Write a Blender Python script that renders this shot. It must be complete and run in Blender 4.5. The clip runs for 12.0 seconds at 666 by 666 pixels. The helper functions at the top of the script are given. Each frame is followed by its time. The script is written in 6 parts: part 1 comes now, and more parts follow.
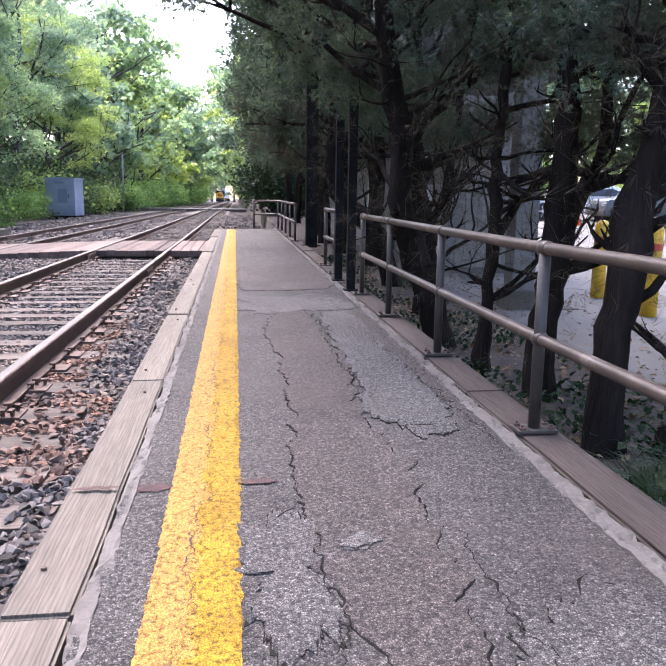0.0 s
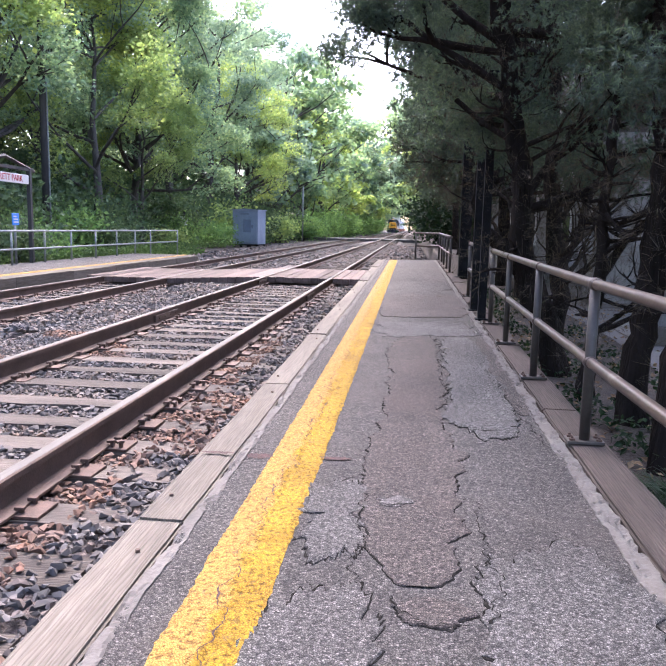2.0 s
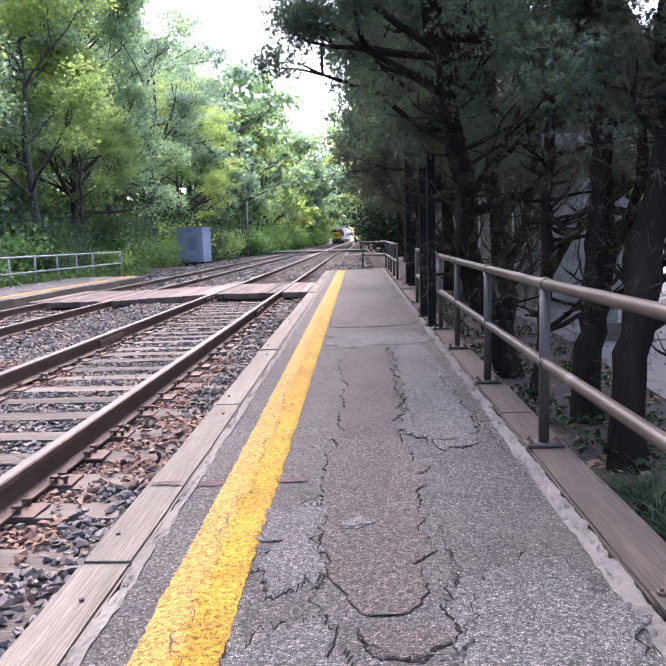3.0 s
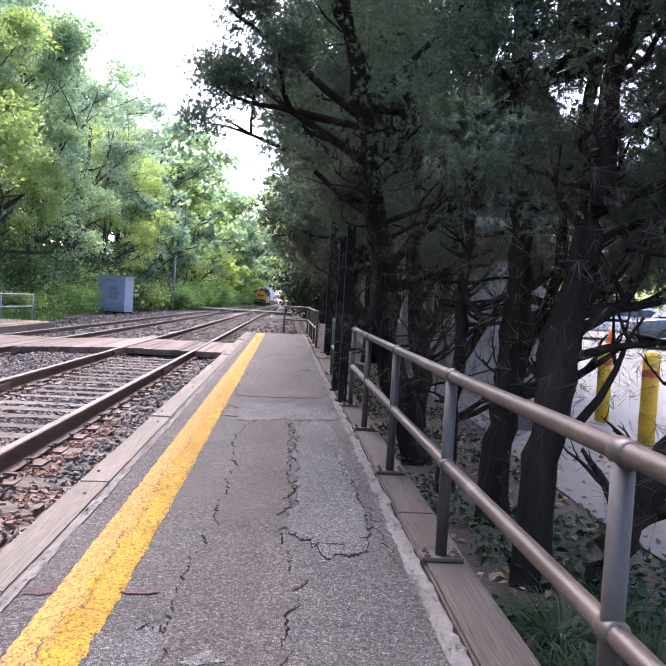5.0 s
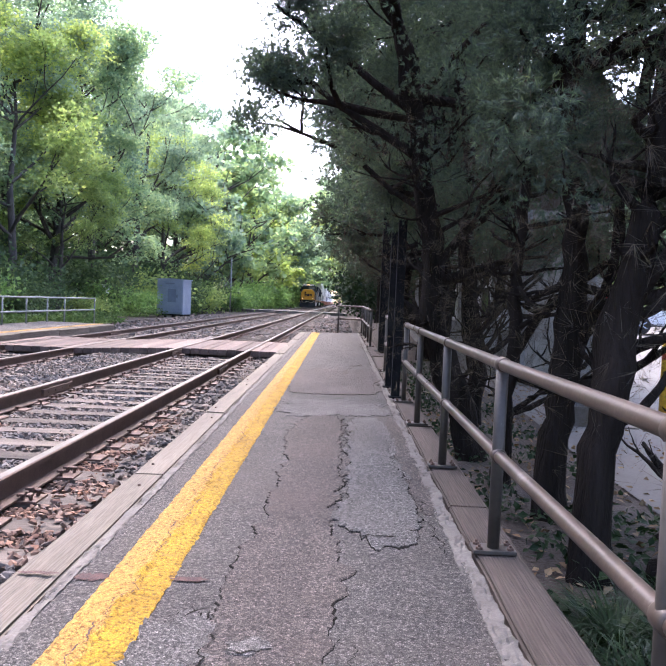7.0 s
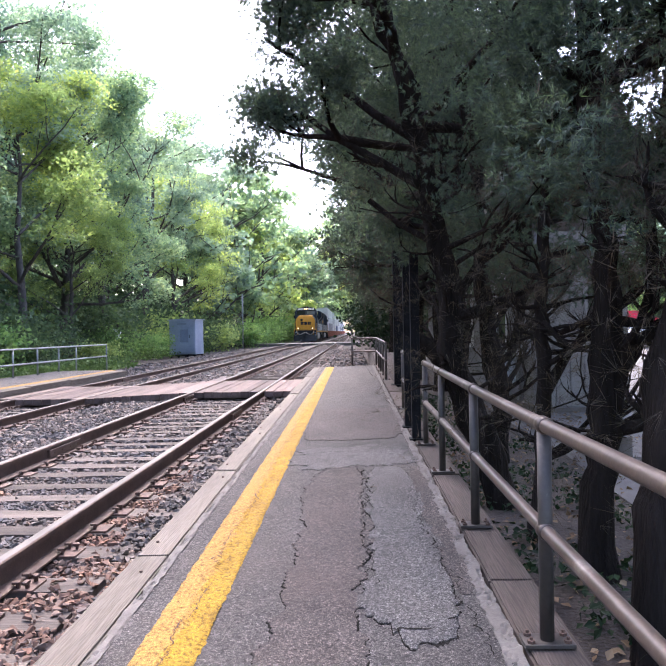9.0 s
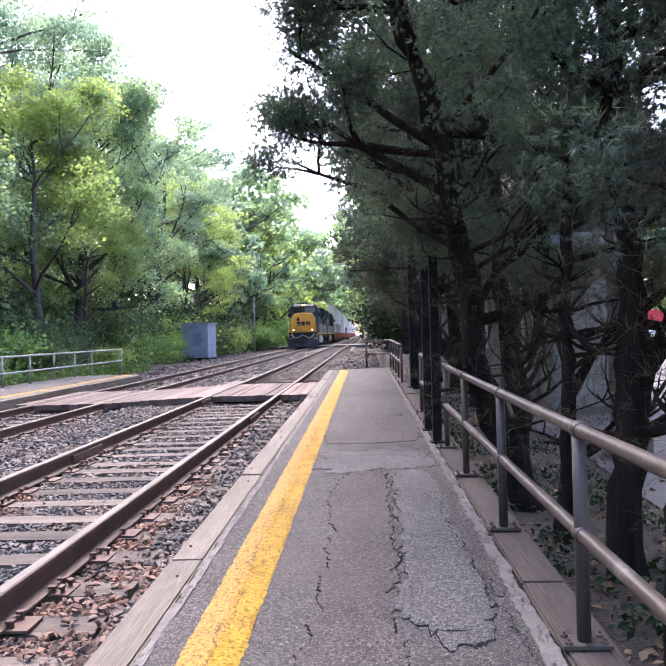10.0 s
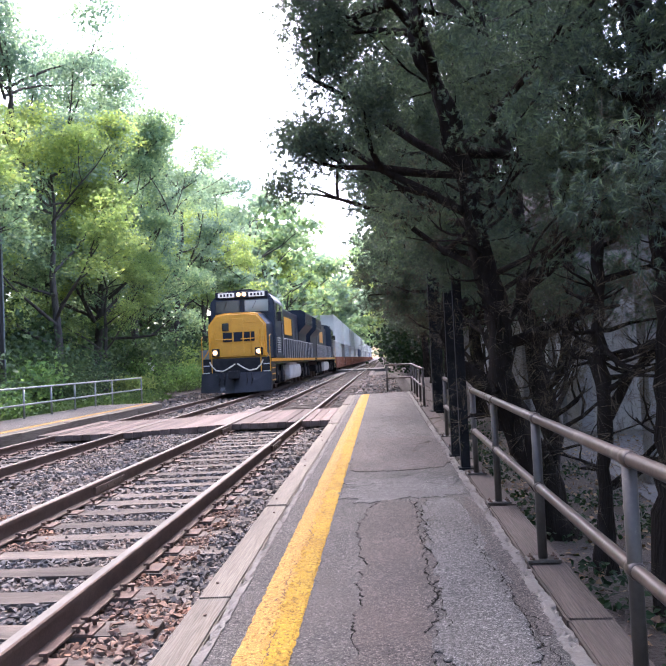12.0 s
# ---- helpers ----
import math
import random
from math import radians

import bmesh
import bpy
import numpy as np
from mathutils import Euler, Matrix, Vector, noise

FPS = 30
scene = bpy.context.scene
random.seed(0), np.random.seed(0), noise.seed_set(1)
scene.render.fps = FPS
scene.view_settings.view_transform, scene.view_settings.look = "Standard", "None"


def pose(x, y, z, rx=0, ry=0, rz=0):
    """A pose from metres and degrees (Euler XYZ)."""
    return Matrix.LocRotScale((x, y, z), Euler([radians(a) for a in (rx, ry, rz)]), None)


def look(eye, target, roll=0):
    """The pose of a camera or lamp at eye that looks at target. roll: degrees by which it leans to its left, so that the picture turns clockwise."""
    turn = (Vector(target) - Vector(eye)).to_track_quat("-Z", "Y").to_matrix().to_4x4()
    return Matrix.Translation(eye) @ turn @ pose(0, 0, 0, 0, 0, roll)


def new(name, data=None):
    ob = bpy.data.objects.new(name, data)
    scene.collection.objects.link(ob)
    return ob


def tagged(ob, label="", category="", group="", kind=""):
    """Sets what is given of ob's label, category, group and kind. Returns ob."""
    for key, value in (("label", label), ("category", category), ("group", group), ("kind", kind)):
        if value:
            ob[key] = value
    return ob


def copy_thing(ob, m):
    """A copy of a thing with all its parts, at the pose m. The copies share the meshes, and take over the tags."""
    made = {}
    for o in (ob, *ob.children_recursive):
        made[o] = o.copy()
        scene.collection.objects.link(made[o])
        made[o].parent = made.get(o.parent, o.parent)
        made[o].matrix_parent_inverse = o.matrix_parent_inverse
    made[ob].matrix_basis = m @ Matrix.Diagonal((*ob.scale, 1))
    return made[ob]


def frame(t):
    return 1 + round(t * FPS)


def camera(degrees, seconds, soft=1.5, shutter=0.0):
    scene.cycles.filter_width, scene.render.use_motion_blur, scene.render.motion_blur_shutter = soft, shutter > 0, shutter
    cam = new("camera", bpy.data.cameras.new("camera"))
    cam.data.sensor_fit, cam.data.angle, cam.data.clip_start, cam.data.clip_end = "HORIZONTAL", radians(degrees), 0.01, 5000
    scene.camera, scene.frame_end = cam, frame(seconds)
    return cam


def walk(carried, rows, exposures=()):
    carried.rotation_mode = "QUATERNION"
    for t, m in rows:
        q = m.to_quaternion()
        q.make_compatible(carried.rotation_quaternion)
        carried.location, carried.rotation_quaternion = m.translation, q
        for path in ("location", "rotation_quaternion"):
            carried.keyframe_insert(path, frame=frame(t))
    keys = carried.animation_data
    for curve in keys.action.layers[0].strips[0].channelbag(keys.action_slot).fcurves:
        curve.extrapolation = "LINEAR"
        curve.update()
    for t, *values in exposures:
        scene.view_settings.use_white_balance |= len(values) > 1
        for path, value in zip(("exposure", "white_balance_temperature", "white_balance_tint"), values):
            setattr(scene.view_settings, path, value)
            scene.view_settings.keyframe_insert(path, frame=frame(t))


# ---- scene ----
cam = camera(50.0, 12.0)
PATH = [
    (0, (1.415, -0.022, 1.072), (1.683, 1.927, 0.707), 0.8),
    (0.5, (1.493, -0.377, 1.017), (1.872, 1.558, 0.683), 4.4),
    (1, (1.579, -0.681, 1.081), (1.737, 1.285, 0.748), 2.8),
    (1.5, (1.694, -0.791, 1.116), (1.675, 1.185, 0.81), 2.1),
    (2, (1.773, -0.721, 1.127), (1.567, 1.247, 0.836), 1.3),
    (2.5, (1.756, -0.671, 1.112), (1.572, 1.3, 0.828), 1.3),
    (3, (1.778, -0.6, 1.122), (1.705, 1.382, 0.864), -1.6),
    (3.5, (1.9, -0.458, 1.096), (1.838, 1.534, 0.92), 1.3),
    (3.7, (1.912, -0.414, 1.087), (1.889, 1.578, 0.912), 1.4),
    (5.3, (1.936, -0.152, 1.165), (2.08, 1.842, 1.104), 3.5),
    (5.5, (1.934, -0.132, 1.15), (2.077, 1.862, 1.096), 3.5),
    (6, (1.902, -0.062, 1.131), (2.103, 1.928, 1.112), 5.7),
    (6.5, (1.905, -0.208, 1.141), (1.881, 1.791, 1.069), 0.8),
    (7, (1.974, -0.163, 1.113), (1.956, 1.835, 1.029), 2.5),
    (7.2, (1.966, -0.105, 1.121), (1.945, 1.893, 1.039), 2.8),
    (8.8, (1.975, 0.199, 1.228), (1.947, 2.199, 1.218), -0.8),
    (9, (1.981, 0.2, 1.23), (1.923, 2.199, 1.227), -1.0),
    (9.5, (1.943, 0.171, 1.236), (1.855, 2.169, 1.222), -1.4),
    (10, (1.89, 0.14, 1.256), (1.802, 2.138, 1.259), -1.6),
    (10.5, (1.879, 0.234, 1.277), (1.787, 2.231, 1.292), -2.2),
    (11, (1.883, 0.317, 1.278), (1.791, 2.315, 1.31), -2.5),
    (11.5, (1.857, 0.304, 1.269), (1.759, 2.301, 1.318), -2.6),
    (12, (1.836, 0.241, 1.271), (1.701, 2.235, 1.344), -2.7),
]
walk(cam, [(t, look(eye, target, roll)) for t, eye, target, roll in PATH], [(0, 3.05, 6120, 24), (12, 3.05, 6120, 24)])

# ---- world and light ----
world = bpy.data.worlds.new("sky")
scene.world = world
world.use_nodes = True
_wn = world.node_tree
_sky = _wn.nodes.new("ShaderNodeTexSky")
_sky.sky_type = "NISHITA"
_sky.sun_disc = False
_sky.sun_elevation, _sky.sun_rotation = radians(58), radians(-12)
_sky.air_density, _sky.dust_density, _sky.ozone_density = 1.0, 4.0, 1.0
_wn.nodes["Background"].inputs["Strength"].default_value = 0.15
_wn.links.new(_sky.outputs["Color"], _wn.nodes["Background"].inputs["Color"])

sun = new("sun", bpy.data.lights.new("sun", "SUN"))
sun.data.energy, sun.data.angle, sun.data.color = 0.9, radians(30), (1.0, 0.96, 0.93)
sun.matrix_world = look((60 * math.sin(radians(-12)), 60 * math.cos(radians(-12)), 96), (0, 0, 0))

# ---- material helpers ----
def ramp(nt, fac, stops):
    r = nt.nodes.new("ShaderNodeValToRGB")
    while len(r.color_ramp.elements) < len(stops):
        r.color_ramp.elements.new(0.5)
    for e, (p, c) in zip(r.color_ramp.elements, stops):
        e.position, e.color = p, (*c, 1)
    nt.links.new(fac, r.inputs["Fac"])
    return r.outputs["Color"]


def noise_tex(nt, vec, scale, detail=4.0, rough=0.6):
    n = nt.nodes.new("ShaderNodeTexNoise")
    n.inputs["Scale"].default_value, n.inputs["Detail"].default_value, n.inputs["Roughness"].default_value = scale, detail, rough
    if vec is not None:
        nt.links.new(vec, n.inputs["Vector"])
    return n.outputs["Fac"]


def voronoi(nt, vec, scale, out="Color", feature="F1"):
    n = nt.nodes.new("ShaderNodeTexVoronoi")
    n.feature = feature
    n.inputs["Scale"].default_value = scale
    nt.links.new(vec, n.inputs["Vector"])
    return n.outputs[out]


def mix(nt, fac, a, b, mode="MIX"):
    m = nt.nodes.new("ShaderNodeMix")
    m.data_type, m.blend_type = "RGBA", mode
    for sock, v in ((m.inputs[0], fac), (m.inputs[6], a), (m.inputs[7], b)):
        if isinstance(v, (int, float)):
            sock.default_value = v
        elif isinstance(v, tuple):
            sock.default_value = (*v, 1)
        else:
            nt.links.new(v, sock)
    return m.outputs[2]


def coords(nt, stretch=(1, 1, 1), world_space=False, spread=True):
    if world_space:
        src = nt.nodes.new("ShaderNodeNewGeometry").outputs["Position"]
    else:
        src = nt.nodes.new("ShaderNodeTexCoord").outputs["Object"]
    mp = nt.nodes.new("ShaderNodeMapping")
    mp.inputs["Scale"].default_value = stretch
    nt.links.new(src, mp.inputs["Vector"])
    if spread and not world_space:
        info = nt.nodes.new("ShaderNodeObjectInfo")
        k = nt.nodes.new("ShaderNodeMath")
        k.operation = "MULTIPLY"
        k.inputs[1].default_value = 37.0
        nt.links.new(info.outputs["Random"], k.inputs[0])
        nt.links.new(k.outputs[0], mp.inputs["Location"])
    return mp.outputs["Vector"]


def bump(nt, bsdf, height, strength, distance):
    b = nt.nodes.new("ShaderNodeBump")
    b.inputs["Strength"].default_value, b.inputs["Distance"].default_value = strength, distance
    nt.links.new(height, b.inputs["Height"])
    nt.links.new(b.outputs["Normal"], bsdf.inputs["Normal"])


def start(name, rough=0.8, metal=0.0, spec=0.5):
    m = bpy.data.materials.new(name)
    m.use_nodes = True
    nt = m.node_tree
    bsdf = nt.nodes["Principled BSDF"]
    bsdf.inputs["Roughness"].default_value = rough
    bsdf.inputs["Metallic"].default_value = metal
    bsdf.inputs["Specular IOR Level"].default_value = spec
    return m, nt, bsdf


def surface(name, dark, light, scale=3.0, fine=60.0, rough=0.8, metal=0.0, relief=0.3, depth=0.004, stretch=(1, 1, 1),
            world_space=False, spot=None, spot_scale=1.5, spot_at=0.6, each=0.0, spec=0.5):
    """Two tones by a broad noise, a fine grain over it, patches of a third tone, and a fine relief."""
    m, nt, bsdf = start(name, rough, metal, spec)
    v = coords(nt, stretch, world_space)
    col = ramp(nt, noise_tex(nt, v, scale), [(0.3, dark), (0.7, light)])
    grain = noise_tex(nt, v, fine, 3.0)
    g = ramp(nt, grain, [(0.25, (0.72, 0.72, 0.72)), (0.75, (1.2, 1.2, 1.2))])
    col = mix(nt, 0.8, col, g, "MULTIPLY")
    if spot:
        f = ramp(nt, noise_tex(nt, v, spot_scale, 6.0, 0.7), [(spot_at, (0, 0, 0)), (spot_at + 0.08, (1, 1, 1))])
        col = mix(nt, f, col, spot)
    if each:
        info = nt.nodes.new("ShaderNodeObjectInfo")
        e = ramp(nt, info.outputs["Random"], [(0, (1 - each,) * 3), (1, (1 + each,) * 3)])
        col = mix(nt, 1.0, col, e, "MULTIPLY")
    nt.links.new(col, bsdf.inputs["Base Color"])
    bump(nt, bsdf, grain, relief, depth)
    return m


def plain(name, col, rough=0.5, metal=0.0, wear=0.12):
    d = tuple(c * (1 - wear) for c in col)
    return surface(name, d, tuple(min(1, c * (1 + wear)) for c in col), 2.5, 40, rough, metal, 0.1, 0.002)


def glow(name, col, strength):
    m, nt, bsdf = start(name, 0.3)
    bsdf.inputs["Base Color"].default_value = (*col, 1)
    bsdf.inputs["Emission Color"].default_value = (*col, 1)
    bsdf.inputs["Emission Strength"].default_value = strength
    return m


def leafy(name, tones, thin=0.4, rough=0.55, patch=0.25):
    """Leaves: each takes its own tone, broad patches shift it, and light passes through."""
    m, nt, bsdf = start(name, rough, 0.0, 0.15)
    geo = nt.nodes.new("ShaderNodeNewGeometry")
    n = len(tones)
    col = ramp(nt, geo.outputs["Random Per Island"], [(i / (n - 1), c) for i, c in enumerate(tones)])
    v = coords(nt, (1, 1, 1), True)
    f = ramp(nt, noise_tex(nt, v, patch, 3.0), [(0.3, (0.62, 0.70, 0.75)), (0.7, (1.25, 1.2, 1.05))])
    col = mix(nt, 1.0, col, f, "MULTIPLY")
    nt.links.new(col, bsdf.inputs["Base Color"])
    tr = nt.nodes.new("ShaderNodeBsdfTranslucent")
    nt.links.new(mix(nt, 1.0, col, (1.2, 1.3, 0.8), "MULTIPLY"), tr.inputs["Color"])
    ms = nt.nodes.new("ShaderNodeMixShader")
    ms.inputs[0].default_value = thin
    nt.links.new(bsdf.outputs[0], ms.inputs[1])
    nt.links.new(tr.outputs[0], ms.inputs[2])
    nt.links.new(ms.outputs[0], nt.nodes["Material Output"].inputs["Surface"])
    return m


def asphalt(name, base, pebble, pale, size=95.0, tint=(0.30, 0.25, 0.24)):
    """Worn asphalt with small exposed stones."""
    m, nt, bsdf = start(name, 0.88, 0.0, 0.35)
    v = coords(nt, (1, 1, 1), True)
    cell = voronoi(nt, v, size)
    sep = nt.nodes.new("ShaderNodeSeparateColor")
    nt.links.new(cell, sep.inputs[0])
    stones = ramp(nt, sep.outputs[0], [(0.0, tuple(c * 0.7 for c in base)), (0.3, pebble), (0.75, pale), (0.92, tuple(c * 1.25 for c in pale)), (1.0, tuple(min(1, c * 1.8) for c in pale))])
    edge = voronoi(nt, v, size, "Distance", "DISTANCE_TO_EDGE")
    gap = ramp(nt, edge, [(0.0, (0.12, 0.115, 0.11)), (0.2, (1.15, 1.15, 1.15))])
    col = mix(nt, 1.0, stones, gap, "MULTIPLY")
    lumps = noise_tex(nt, v, 58.0, 4.0, 0.7)
    col = mix(nt, 1.0, col, ramp(nt, lumps, [(0.34, (0.45, 0.43, 0.42)), (0.48, (0.98, 0.97, 0.96)), (0.66, (1.5, 1.48, 1.46))]), "MULTIPLY")
    broad = ramp(nt, noise_tex(nt, v, 1.7, 5.0), [(0.35, (0.78, 0.75, 0.76)), (0.65, (1.15, 1.14, 1.15))])
    col = mix(nt, 0.9, col, broad, "MULTIPLY")
    rust = ramp(nt, noise_tex(nt, v, 0.9, 4.0), [(0.52, (0, 0, 0)), (0.7, (0.45, 0.45, 0.45))])
    col = mix(nt, rust, col, tint)
    nt.links.new(col, bsdf.inputs["Base Color"])
    bump(nt, bsdf, mix(nt, 0.6, edge, lumps), 1.0, 0.02)
    return m


def timber(name, dark, light, along="y", ring=26.0, rough=0.85, each=0.18):
    """Weathered sawn wood: stretched grain, checks and a grey bloom."""
    m, nt, bsdf = start(name, rough, 0.0, 0.25)
    st = {"x": (0.07, 1, 1), "y": (1, 0.07, 1), "z": (1, 1, 0.07)}[along]
    v = coords(nt, st)
    w = nt.nodes.new("ShaderNodeTexWave")
    w.wave_type, w.bands_direction = "BANDS", "X" if along != "x" else "Y"
    w.inputs["Scale"].default_value, w.inputs["Distortion"].default_value = ring, 9.0
    w.inputs["Detail"].default_value, w.inputs["Detail Scale"].default_value = 3.0, 1.4
    nt.links.new(v, w.inputs["Vector"])
    g = noise_tex(nt, v, 90.0, 4.0)
    col = ramp(nt, noise_tex(nt, v, 5.0, 5.0), [(0.3, dark), (0.72, light)])
    line = ramp(nt, w.outputs["Fac"], [(0.0, (0.68, 0.66, 0.64)), (0.5, (1.08, 1.08, 1.08))])
    col = mix(nt, 0.75, col, line, "MULTIPLY")
    col = mix(nt, 0.7, col, ramp(nt, g, [(0.3, (0.6, 0.6, 0.6)), (0.65, (1.15, 1.15, 1.15))]), "MULTIPLY")
    info = nt.nodes.new("ShaderNodeObjectInfo")
    e = ramp(nt, info.outputs["Random"], [(0, (1 - each,) * 3), (1, (1 + each,) * 3)])
    col = mix(nt, 1.0, col, e, "MULTIPLY")
    nt.links.new(col, bsdf.inputs["Base Color"])
    bump(nt, bsdf, mix(nt, 0.5, w.outputs["Fac"], g), 0.55, 0.006)
    return m


